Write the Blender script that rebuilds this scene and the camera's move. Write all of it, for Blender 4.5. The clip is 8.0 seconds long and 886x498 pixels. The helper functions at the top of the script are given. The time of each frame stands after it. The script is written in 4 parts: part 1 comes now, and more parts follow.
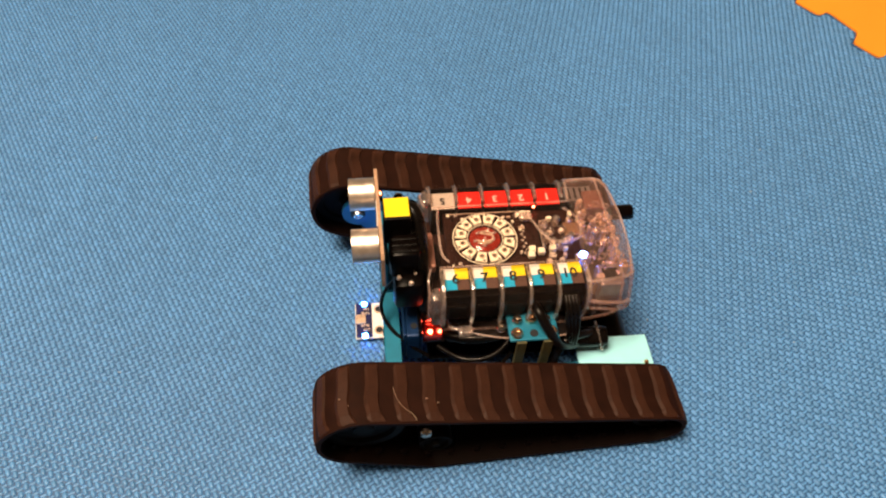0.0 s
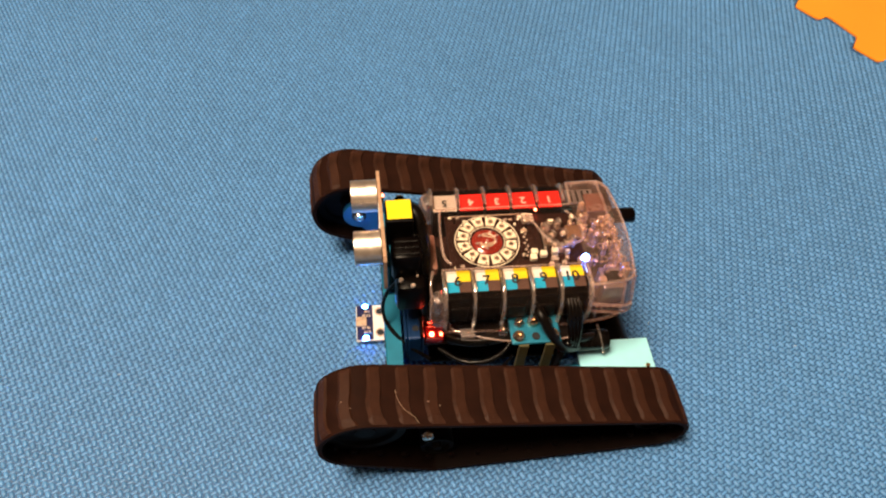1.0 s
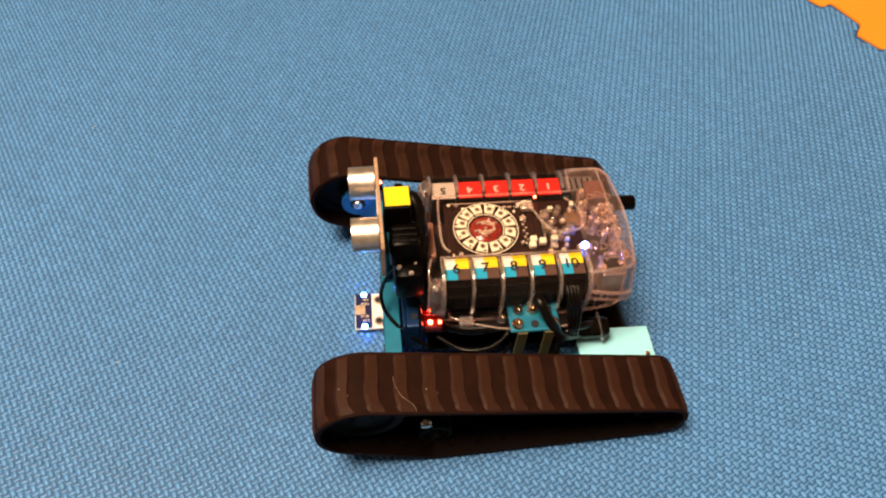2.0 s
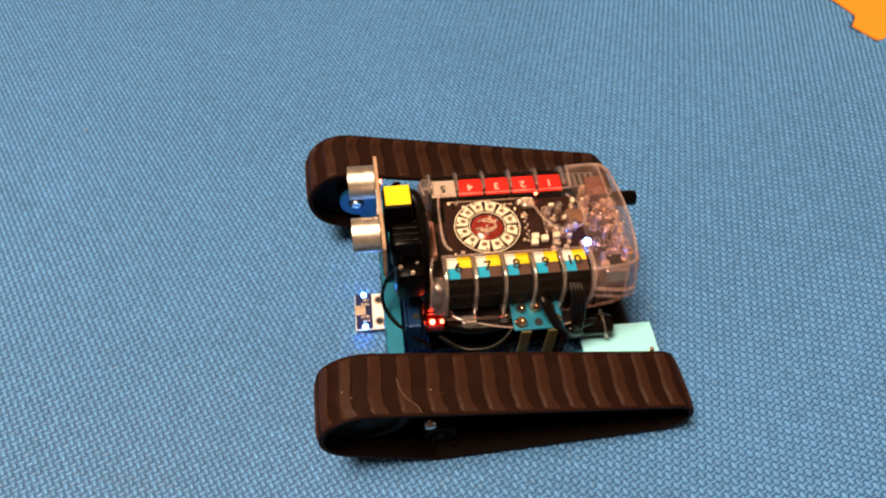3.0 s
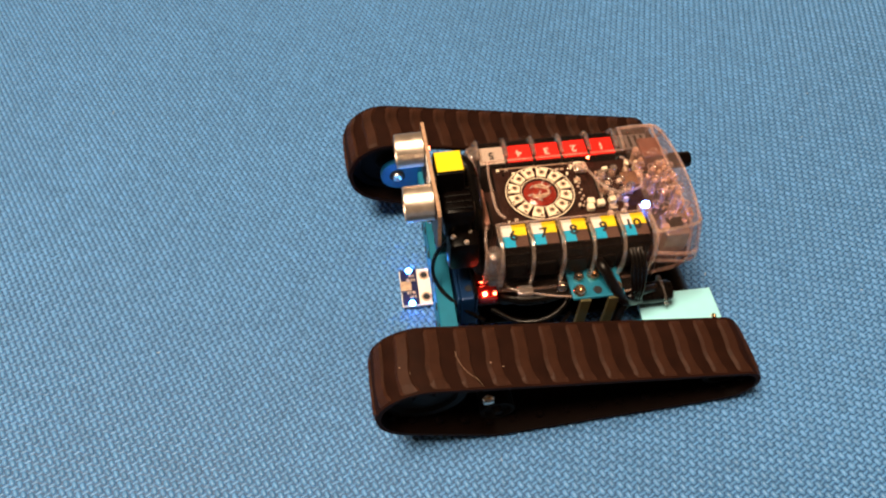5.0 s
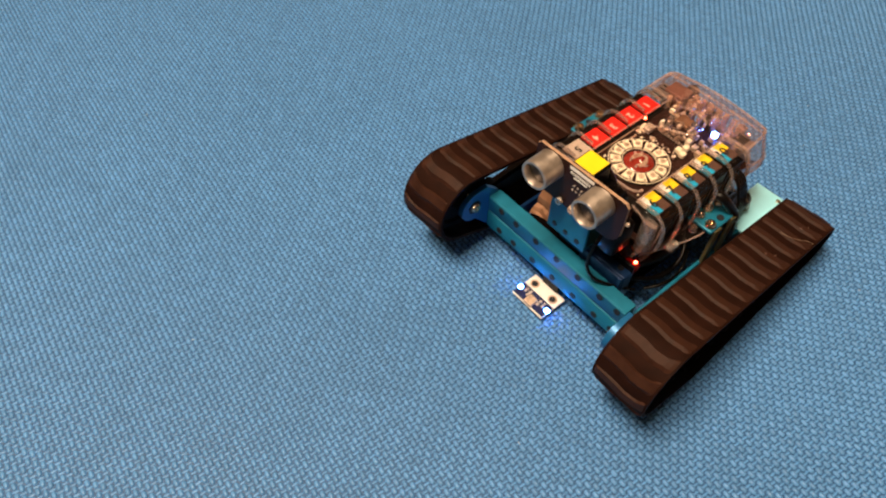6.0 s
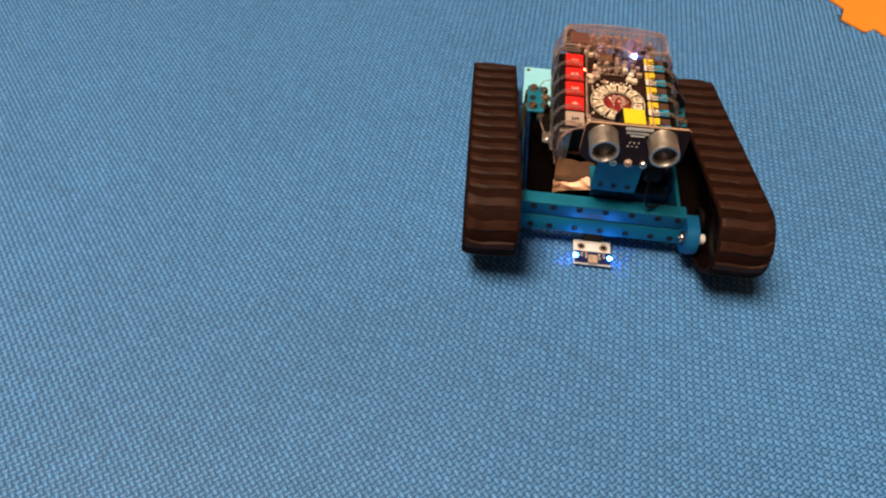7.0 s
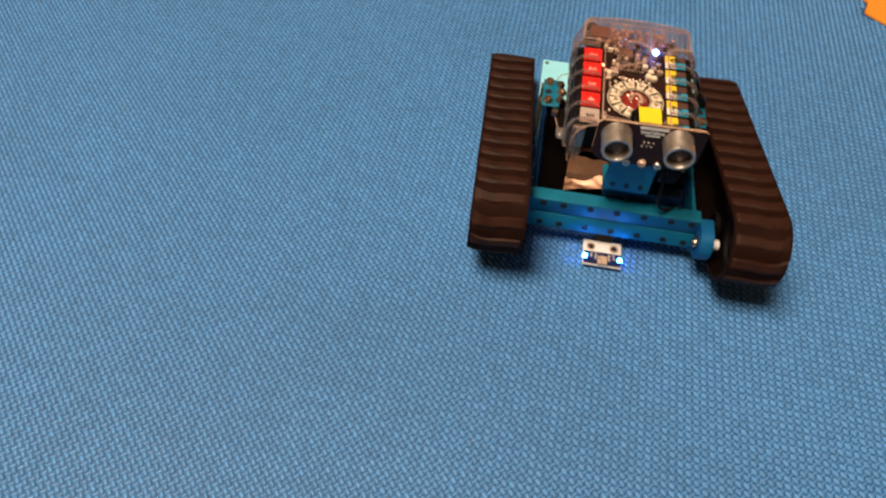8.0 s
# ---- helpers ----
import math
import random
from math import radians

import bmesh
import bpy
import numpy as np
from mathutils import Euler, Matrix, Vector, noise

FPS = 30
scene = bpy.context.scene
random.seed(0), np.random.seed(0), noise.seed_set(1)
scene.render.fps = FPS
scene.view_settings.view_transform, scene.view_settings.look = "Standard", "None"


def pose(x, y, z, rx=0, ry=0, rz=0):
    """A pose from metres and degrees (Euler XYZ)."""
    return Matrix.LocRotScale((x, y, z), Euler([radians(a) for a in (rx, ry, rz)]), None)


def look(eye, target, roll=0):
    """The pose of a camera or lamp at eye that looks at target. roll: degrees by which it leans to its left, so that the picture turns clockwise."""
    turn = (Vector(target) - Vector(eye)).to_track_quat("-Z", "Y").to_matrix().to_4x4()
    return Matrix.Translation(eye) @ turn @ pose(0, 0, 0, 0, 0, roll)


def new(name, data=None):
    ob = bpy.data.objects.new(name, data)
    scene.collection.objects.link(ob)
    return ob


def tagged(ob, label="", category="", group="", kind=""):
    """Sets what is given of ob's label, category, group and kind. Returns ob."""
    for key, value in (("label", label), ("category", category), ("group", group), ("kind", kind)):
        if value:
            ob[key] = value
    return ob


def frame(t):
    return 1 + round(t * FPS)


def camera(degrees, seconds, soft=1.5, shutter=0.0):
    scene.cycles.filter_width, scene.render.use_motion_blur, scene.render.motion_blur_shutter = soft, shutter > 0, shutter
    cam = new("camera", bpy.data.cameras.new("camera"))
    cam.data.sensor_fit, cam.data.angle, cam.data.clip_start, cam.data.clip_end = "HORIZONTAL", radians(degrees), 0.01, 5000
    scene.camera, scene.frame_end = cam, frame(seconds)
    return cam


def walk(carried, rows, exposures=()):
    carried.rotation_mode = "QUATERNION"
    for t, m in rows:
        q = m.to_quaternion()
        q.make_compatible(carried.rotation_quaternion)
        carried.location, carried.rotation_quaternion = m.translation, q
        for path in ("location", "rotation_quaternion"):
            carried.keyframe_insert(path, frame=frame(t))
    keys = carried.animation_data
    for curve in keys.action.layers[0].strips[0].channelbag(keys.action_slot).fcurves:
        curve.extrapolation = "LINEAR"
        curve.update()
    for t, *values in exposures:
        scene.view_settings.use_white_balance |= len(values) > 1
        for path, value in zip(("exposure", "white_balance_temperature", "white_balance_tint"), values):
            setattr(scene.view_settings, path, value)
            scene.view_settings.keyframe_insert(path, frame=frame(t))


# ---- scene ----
cam = camera(63.44, 8.0, soft=2.1, shutter=0.9)
# seconds, eye x y z, yaw, pitch, roll
ROWS = [
    (0.0, 0.0536, 0.2243, 0.3641, 171.52, -52.24, 3.62),
    (0.5, 0.0556, 0.2224, 0.3645, 171.75, -52.23, 3.68),
    (1.0, 0.0562, 0.2236, 0.3632, 171.11, -52.01, 4.15),
    (1.5, 0.0540, 0.2245, 0.3610, 171.56, -52.45, 3.80),
    (3.0, 0.0579, 0.2207, 0.3574, 170.39, -52.87, 3.78),
    (3.5, 0.0641, 0.2164, 0.3452, 170.88, -53.77, 2.44),
    (4.0, 0.0718, 0.2182, 0.3422, 171.90, -53.87, 1.39),
    (5.3, 0.0820, 0.2170, 0.3404, 171.73, -53.84, 0.73),
    (5.5, 0.0872, 0.2279, 0.3430, 171.80, -52.92, 1.41),
    (6.0, 0.0925, 0.2365, 0.3517, 171.61, -52.71, 1.69),
    (6.5, 0.0876, 0.2458, 0.3577, 170.40, -52.43, 3.42),
    (7.0, 0.0766, 0.2495, 0.3676, 169.74, -52.34, 3.72),
    (7.5, 0.0747, 0.2525, 0.3633, 170.56, -52.72, 3.27),
    (8.0, 0.0766, 0.2403, 0.3624, 170.62, -53.31, 3.97),
]
walk(cam, [(t, pose(x, y, z, 90 + pitch, 0, yaw) @ pose(0, 0, 0, 0, 0, roll)) for t, x, y, z, yaw, pitch, roll in ROWS],
     exposures=[(0.0, 0.0, 6500, 10), (5.5, 0.0, 6500, 10), (6.0, -0.16, 6500, 10), (6.6, -0.20, 6350, 10), (7.0, -0.34, 5950, 9), (8.0, -0.34, 5950, 9)])

# ---- light: one warm ceiling lamp in a closed room, plus an added dim bluish fill ----
world = bpy.data.worlds.new("world")
scene.world = world
world.use_nodes = True
world.node_tree.nodes["Background"].inputs[0].default_value = (0.55, 0.7, 1.0, 1)
world.node_tree.nodes["Background"].inputs[1].default_value = 0.05

lamp_data = bpy.data.lights.new("ceiling_lamp", "AREA")
lamp_data.shape, lamp_data.size = "DISK", 0.95
lamp_data.energy, lamp_data.color = 131.0, (1.0, 0.76, 0.52)
lamp = new("ceiling_lamp", lamp_data)
lamp.matrix_world = look((0.74, 0.20, 2.28), (0.0, 0.0, 0.0))


# ---- materials ----
def material(name, color, rough=0.5, metal=0.0, vary=0.15, scale=60.0, bump=0.0, bump_scale=400.0, emit=None, strength=0.0, spec=0.5, coat=0.0):
    m = bpy.data.materials.new(name)
    m.use_nodes = True
    nt = m.node_tree
    b = nt.nodes["Principled BSDF"]
    b.inputs["Roughness"].default_value = rough
    b.inputs["Metallic"].default_value = metal
    b.inputs["Specular IOR Level"].default_value = spec
    b.inputs["Coat Weight"].default_value = coat
    tc = nt.nodes.new("ShaderNodeTexCoord")
    if vary > 0:
        n1 = nt.nodes.new("ShaderNodeTexNoise")
        n1.inputs["Scale"].default_value = scale
        n1.inputs["Detail"].default_value = 5
        nt.links.new(tc.outputs["Object"], n1.inputs["Vector"])
        ramp = nt.nodes.new("ShaderNodeValToRGB")
        lo, hi = 1 - vary, 1 + vary
        ramp.color_ramp.elements[0].position, ramp.color_ramp.elements[1].position = 0.3, 0.7
        ramp.color_ramp.elements[0].color = (*[min(1, c * lo) for c in color], 1)
        ramp.color_ramp.elements[1].color = (*[min(1, c * hi) for c in color], 1)
        nt.links.new(n1.outputs["Fac"], ramp.inputs["Fac"])
        nt.links.new(ramp.outputs["Color"], b.inputs["Base Color"])
        mr = nt.nodes.new("ShaderNodeMapRange")
        mr.inputs["To Min"].default_value, mr.inputs["To Max"].default_value = max(0.02, rough - 0.12), min(1, rough + 0.12)
        nt.links.new(n1.outputs["Fac"], mr.inputs["Value"])
        nt.links.new(mr.outputs["Result"], b.inputs["Roughness"])
    else:
        b.inputs["Base Color"].default_value = (*color, 1)
    if bump > 0:
        n2 = nt.nodes.new("ShaderNodeTexNoise")
        n2.inputs["Scale"].default_value = bump_scale
        n2.inputs["Detail"].default_value = 3
        nt.links.new(tc.outputs["Object"], n2.inputs["Vector"])
        bp = nt.nodes.new("ShaderNodeBump")
        bp.inputs["Strength"].default_value = bump
        bp.inputs["Distance"].default_value = 0.001
        nt.links.new(n2.outputs["Fac"], bp.inputs["Height"])
        nt.links.new(bp.outputs["Normal"], b.inputs["Normal"])
    if emit:
        b.inputs["Emission Color"].default_value = (*emit, 1)
        b.inputs["Emission Strength"].default_value = strength
    return m


def clear_plastic(name, tint, haze, gloss=1.0, rough=0.24):
    """Thin clear acrylic: light passes straight through, the surface reflects by its angle, haze adds a pale painted
    sheen.
    """
    m = bpy.data.materials.new(name)
    m.use_nodes = True
    nt = m.node_tree
    nt.nodes.remove(nt.nodes["Principled BSDF"])
    out = nt.nodes["Material Output"]
    tr = nt.nodes.new("ShaderNodeBsdfTransparent")
    tr.inputs["Color"].default_value = (*tint, 1)
    df = nt.nodes.new("ShaderNodeBsdfDiffuse")
    df.inputs["Color"].default_value = (0.95, 0.68, 0.58, 1)
    tc = nt.nodes.new("ShaderNodeTexCoord")
    ns = nt.nodes.new("ShaderNodeTexNoise")
    ns.inputs["Scale"].default_value = 90
    nt.links.new(tc.outputs["Object"], ns.inputs["Vector"])
    mr = nt.nodes.new("ShaderNodeMapRange")
    mr.inputs["From Min"].default_value, mr.inputs["From Max"].default_value = 0.3, 0.7
    mr.inputs["To Min"].default_value, mr.inputs["To Max"].default_value = haze * 0.5, haze * 1.5
    nt.links.new(ns.outputs["Fac"], mr.inputs["Value"])
    a = nt.nodes.new("ShaderNodeMixShader")
    nt.links.new(mr.outputs["Result"], a.inputs["Fac"])
    nt.links.new(tr.outputs[0], a.inputs[1])
    nt.links.new(df.outputs[0], a.inputs[2])
    gl = nt.nodes.new("ShaderNodeBsdfGlossy")
    gl.inputs["Roughness"].default_value = rough
    fr = nt.nodes.new("ShaderNodeLayerWeight")
    pw = nt.nodes.new("ShaderNodeMath")
    pw.operation = "POWER"
    pw.inputs[1].default_value = 4.0
    nt.links.new(fr.outputs["Facing"], pw.inputs[0])
    ad = nt.nodes.new("ShaderNodeMath")
    ad.operation = "MULTIPLY_ADD"
    ad.inputs[1].default_value, ad.inputs[2].default_value = 0.40, 0.03
    nt.links.new(pw.outputs[0], ad.inputs[0])
    mu = nt.nodes.new("ShaderNodeMath")
    mu.operation = "MULTIPLY"
    mu.inputs[1].default_value = gloss
    nt.links.new(ad.outputs[0], mu.inputs[0])
    c = nt.nodes.new("ShaderNodeMixShader")
    nt.links.new(mu.outputs[0], c.inputs["Fac"])
    nt.links.new(a.outputs[0], c.inputs[1])
    nt.links.new(gl.outputs[0], c.inputs[2])
    nt.links.new(c.outputs[0], out.inputs["Surface"])
    return m


def island_material(name, color, rough, vary):
    """Foam whose little bosses differ a shade from one another."""
    m = material(name, color, rough, vary=0.07, scale=5.0, spec=0.5)
    nt = m.node_tree
    b = nt.nodes["Principled BSDF"]
    src = b.inputs["Base Color"].links[0].from_socket
    geo = nt.nodes.new("ShaderNodeNewGeometry")
    mr = nt.nodes.new("ShaderNodeMapRange")
    mr.inputs["To Min"].default_value, mr.inputs["To Max"].default_value = 1 - vary, 1 + vary
    nt.links.new(geo.outputs["Random Per Island"], mr.inputs["Value"])
    mx = nt.nodes.new("ShaderNodeVectorMath")
    mx.operation = "SCALE"
    nt.links.new(src, mx.inputs[0])
    nt.links.new(mr.outputs["Result"], mx.inputs["Scale"])
    nt.links.new(mx.outputs[0], b.inputs["Base Color"])
    return m


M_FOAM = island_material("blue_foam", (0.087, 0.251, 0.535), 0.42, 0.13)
# Same foam, darkened: shade between the bosses is put into this colour.
M_FOAM_SHADED = material("blue_foam_shaded", (0.022, 0.086, 0.215), 0.6, vary=0.08, scale=8, bump=0.3, bump_scale=900)
M_ORANGE = material("orange_foam", (0.90, 0.30, 0.018), 0.6, vary=0.05, scale=20, bump=0.3, bump_scale=700)
M_FLOOR = material("floor_boards", (0.30, 0.19, 0.10), 0.45, vary=0.25, scale=4)
M_WALL = material("wall_paint", (0.27, 0.25, 0.22), 0.8, vary=0.04, scale=3)
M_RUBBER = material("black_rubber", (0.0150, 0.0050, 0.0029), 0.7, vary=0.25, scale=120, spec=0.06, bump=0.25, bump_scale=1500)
# Belt inside: cleaner rubber, darkened further for the shade within the loop.
M_RUBBER_IN = material("inner_rubber_shaded", (0.0040, 0.0016, 0.0011), 0.6, vary=0.3, scale=150, spec=0.06, bump=0.3, bump_scale=1200)
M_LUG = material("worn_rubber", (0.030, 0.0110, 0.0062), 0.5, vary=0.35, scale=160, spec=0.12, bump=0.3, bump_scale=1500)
M_WHEEL = material("dark_plastic", (0.003, 0.0018, 0.0015), 0.7, spec=0.15, vary=0.2, scale=150)
M_BLACK = material("black_plastic", (0.0022, 0.0012, 0.0010), 0.32, spec=0.09, vary=0.2, scale=200)
M_CABLE = material("black_cable", (0.0030, 0.0020, 0.0017), 0.30, spec=0.2, vary=0.2, scale=200)
M_TEAL = material("anodised_blue", (0.005, 0.160, 0.27), 0.52, metal=0.3, vary=0.12, scale=120, bump=0.08, bump_scale=2500)
M_BLUE = material("anodised_deep_blue", (0.010, 0.125, 0.31), 0.36, metal=0.3, vary=0.12, scale=120)
# Own colour of the front block; on the right side beam it stands for shade.
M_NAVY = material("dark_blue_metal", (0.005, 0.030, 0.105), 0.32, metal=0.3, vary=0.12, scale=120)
# Near-black for surface discs that stand in for the shade inside holes.
M_HOLE = material("hole_dark", (0.004, 0.006, 0.01), 0.6, vary=0)
M_STEEL = material("steel", (0.62, 0.54, 0.47), 0.22, metal=1.0, vary=0.12, scale=300, bump=0.1, bump_scale=3000)
M_BARREL = material("brushed_barrel", (0.62, 0.52, 0.44), 0.36, metal=0.9, vary=0.15, scale=250, bump=0.1, bump_scale=3000)
M_SCREEN = material("dark_gauze", (0.06, 0.042, 0.034), 0.4, metal=0.6, vary=0.3, scale=900, bump=0.4, bump_scale=2500)
M_BRASS = material("brass_screw", (0.85, 0.62, 0.42), 0.24, metal=1.0, vary=0.15, scale=300)
M_PCB = material("dark_board", (0.0200, 0.0062, 0.0040), 0.40, vary=0.35, scale=250, spec=0.2)
M_PCB_EDGE = material("board_edge", (0.40, 0.24, 0.15), 0.6, vary=0.2, scale=500)
M_PCB_WHITE = material("white_board", (0.78, 0.74, 0.70), 0.45, vary=0.05, scale=250)
# White sticker under the clear case, its dimness put into the colour.
M_PALE = material("sticker_white_dimmed", (0.46, 0.37, 0.31), 0.45, vary=0.04, scale=100)
M_CREAM = material("led_cream", (0.88, 0.78, 0.58), 0.4, vary=0.08, scale=400)
M_RING = material("ring_white", (0.75, 0.66, 0.50), 0.45, vary=0.08, scale=300)
M_CHIP = material("chip_tan", (0.55, 0.38, 0.27), 0.32, metal=0.2, vary=0.25, scale=400)
M_SILVER = material("solder", (0.84, 0.66, 0.54), 0.28, metal=0.6, vary=0.2, scale=600)
M_YELLOW = material("sticker_yellow", (0.86, 0.62, 0.008), 0.45, vary=0.03, scale=100)
M_CYAN = material("sticker_cyan", (0.004, 0.34, 0.60), 0.45, vary=0.03, scale=100)
M_WHITE = material("sticker_white", (0.80, 0.77, 0.72), 0.45, vary=0.03, scale=100)
M_GREY = material("sticker_dark", (0.085, 0.042, 0.030), 0.45, vary=0.05, scale=100)
M_RED = material("sticker_red", (0.74, 0.014, 0.008), 0.4, vary=0.05, scale=100)
M_INK = material("ink", (0.01, 0.008, 0.008), 0.5, vary=0)
M_INK_PALE = material("ink_pale", (0.75, 0.45, 0.38), 0.5, vary=0)
M_AQUA = material("aqua_plate", (0.33, 0.74, 0.88), 0.5, vary=0.06, scale=60)
M_LINT = material("pale_lint", (0.42, 0.50, 0.56), 0.8, vary=0.2, scale=900)
M_OLIVE = material("olive_metal", (0.085, 0.075, 0.030), 0.5, metal=0.3, vary=0.2, scale=200)
M_RED_LENS = material("red_lens", (0.16, 0.006, 0.005), 0.25, vary=0.15, scale=300)
M_SOCKET = material("brown_socket", (0.16, 0.060, 0.040), 0.45, vary=0.2, scale=300)
M_TIN = material("dull_tin", (0.40, 0.33, 0.29), 0.35, metal=0.7, vary=0.2, scale=300)
M_COPPER = material("copper_tape", (0.27, 0.135, 0.075), 0.40, metal=0.5, vary=0.2, scale=120)
M_SPEAKER = material("red_dome", (0.22, 0.020, 0.012), 0.16, vary=0.3, scale=300)
M_CLEAR = clear_plastic("clear_shell", (0.99, 0.97, 0.96), 0.003, 0.14, 0.06)
# Rear panes: more of the pale share, painting whitish reflections into the plastic.
M_CLEAR_REAR = clear_plastic("clear_shell_rear", (0.97, 0.90, 0.88), 0.028, 1.0, 0.08)


def cast_acrylic(name, tint, rough, clear, bump):
    """Thick clear acrylic: bends the light, part of it passes straight, with a faintly uneven moulded surface."""
    m = bpy.data.materials.new(name)
    m.use_nodes = True
    nt = m.node_tree
    nt.nodes.remove(nt.nodes["Principled BSDF"])
    tc = nt.nodes.new("ShaderNodeTexCoord")
    ns = nt.nodes.new("ShaderNodeTexNoise")
    ns.inputs["Scale"].default_value = 420
    ns.inputs["Detail"].default_value = 2
    nt.links.new(tc.outputs["Object"], ns.inputs["Vector"])
    bp = nt.nodes.new("ShaderNodeBump")
    bp.inputs["Strength"].default_value, bp.inputs["Distance"].default_value = bump, 0.001
    nt.links.new(ns.outputs["Fac"], bp.inputs["Height"])
    gs = nt.nodes.new("ShaderNodeBsdfGlass")
    gs.inputs["Color"].default_value = (*tint, 1)
    gs.inputs["Roughness"].default_value, gs.inputs["IOR"].default_value = rough, 1.49
    nt.links.new(bp.outputs["Normal"], gs.inputs["Normal"])
    df = nt.nodes.new("ShaderNodeBsdfDiffuse")
    df.inputs["Color"].default_value = (0.95, 0.80, 0.74, 1)
    tr = nt.nodes.new("ShaderNodeBsdfTransparent")
    tr.inputs["Color"].default_value = (*tint, 1)
    gl = nt.nodes.new("ShaderNodeBsdfGlossy")
    gl.inputs["Roughness"].default_value = 0.18
    nt.links.new(bp.outputs["Normal"], gl.inputs["Normal"])
    last = gs.outputs[0]
    for fac, node in ((clear, tr), (0.07, df), (0.22, gl)):
        mx = nt.nodes.new("ShaderNodeMixShader")
        mx.inputs["Fac"].default_value = fac
        nt.links.new(last, mx.inputs[1])
        nt.links.new(node.outputs[0], mx.inputs[2])
        last = mx.outputs[0]
    nt.links.new(last, nt.nodes["Material Output"].inputs["Surface"])
    return m


# Rim tubes: their pale share paints the bright lines along the edges.
M_RIM = clear_plastic("clear_rim", (0.97, 0.92, 0.89), 0.15, 2.4, 0.15)
M_EDGE = cast_acrylic("clear_rib", (0.99, 0.91, 0.85), 0.06, 0.40, 0.5)
M_LED_BLUE = material("led_blue_white", (0.8, 0.9, 1.0), 0.3, vary=0, emit=(0.03, 0.28, 1.0), strength=165)
M_LED_TOP = material("led_blue", (0.5, 0.7, 1.0), 0.3, vary=0, emit=(0.05, 0.18, 1.0), strength=110)
M_LED_RED = material("led_red", (1.0, 0.3, 0.2), 0.3, vary=0, emit=(1.0, 0.06, 0.025), strength=50)


# ---- small mesh helpers ----
def part(name, bm, mat, parent, label="", smooth=False):
    me = bpy.data.meshes.new(name)
    bmesh.ops.recalc_face_normals(bm, faces=bm.faces[:])
    bm.to_mesh(me)
    bm.free()
    for m in (mat if isinstance(mat, (list, tuple)) else [mat]):
        me.materials.append(m)
    if smooth:
        for p in me.polygons:
            p.use_smooth = True
        me.set_sharp_from_angle(angle=radians(38))
    ob = new(name, me)
    ob.parent = parent
    if label:
        ob["label"] = label
    return ob


def add_box(bm, cx, cy, cz, sx, sy, sz, bevel=0.0, rot=None, mat=0, segs=2):
    r = bmesh.ops.create_cube(bm, size=1.0)
    vs = r["verts"]
    bmesh.ops.scale(bm, vec=(sx, sy, sz), verts=vs)
    faces = list({f for v in vs for f in v.link_faces})
    if bevel > 0:
        edges = list({e for v in vs for e in v.link_edges})
        out = bmesh.ops.bevel(bm, geom=edges, offset=bevel, segments=segs, affect="EDGES", profile=0.5)
        vs = list({v for f in out["faces"] for v in f.verts} | {v for v in vs if v.is_valid})
        faces = list({f for v in vs for f in v.link_faces})
    if rot is not None:
        bmesh.ops.rotate(bm, cent=(0, 0, 0), matrix=Euler([radians(a) for a in rot]).to_matrix(), verts=vs)
    bmesh.ops.translate(bm, vec=(cx, cy, cz), verts=vs)
    for f in faces:
        f.material_index = mat
    return vs


def box(cx, cy, cz, sx, sy, sz, bevel=0.0, rot=None):
    bm = bmesh.new()
    add_box(bm, cx, cy, cz, sx, sy, sz, bevel, rot)
    return bm


def add_lathe(bm, profile, origin, axis="z", n=24, mat=0):
    """Turn (radius, along) pairs about an axis through origin."""
    rings = []
    for r, h in profile:
        ring = []
        for k in range(n):
            a = 2 * math.pi * k / n
            c, s = r * math.cos(a), r * math.sin(a)
            p = {"z": (c, s, h), "x": (h, c, s), "y": (c, h, s)}[axis]
            ring.append(bm.verts.new((p[0] + origin[0], p[1] + origin[1], p[2] + origin[2])))
        rings.append(ring)
    for a, b in zip(rings[:-1], rings[1:]):
        for k in range(n):
            f = bm.faces.new((a[k], a[(k + 1) % n], b[(k + 1) % n], b[k]))
            f.material_index = mat
    for ring in (rings[0], rings[-1]):
        f = bm.faces.new(ring)
        f.material_index = mat


def lathe(profile, origin, axis="z", n=24):
    bm = bmesh.new()
    add_lathe(bm, profile, origin, axis, n)
    return bm


def add_tube(bm, points, radius, n=8, smooth=6):
    """A round cable through the points."""
    pts = [Vector(p) for p in points]
    path = []
    for i in range(len(pts) - 1):
        p0, p1, p2, p3 = pts[max(i - 1, 0)], pts[i], pts[i + 1], pts[min(i + 2, len(pts) - 1)]
        for k in range(smooth):
            t = k / smooth
            path.append(0.5 * (2 * p1 + (p2 - p0) * t + (2 * p0 - 5 * p1 + 4 * p2 - p3) * t * t + (3 * p1 - p0 - 3 * p2 + p3) * t ** 3))
    path.append(pts[-1])
    up, rings = Vector((0.13, 0.31, 0.94)), []
    for i, p in enumerate(path):
        d = (path[min(i + 1, len(path) - 1)] - path[max(i - 1, 0)]).normalized()
        a = d.cross(up).normalized()
        b = d.cross(a)
        rings.append([bm.verts.new(p + radius * (math.cos(2 * math.pi * k / n) * a + math.sin(2 * math.pi * k / n) * b)) for k in range(n)])
    for a, b in zip(rings[:-1], rings[1:]):
        for k in range(n):
            bm.faces.new((a[k], a[(k + 1) % n], b[(k + 1) % n], b[k]))
    bm.faces.new(rings[0])
    bm.faces.new(rings[-1])


def tube(points, radius, n=8):
    bm = bmesh.new()
    add_tube(bm, points, radius, n)
    return bm


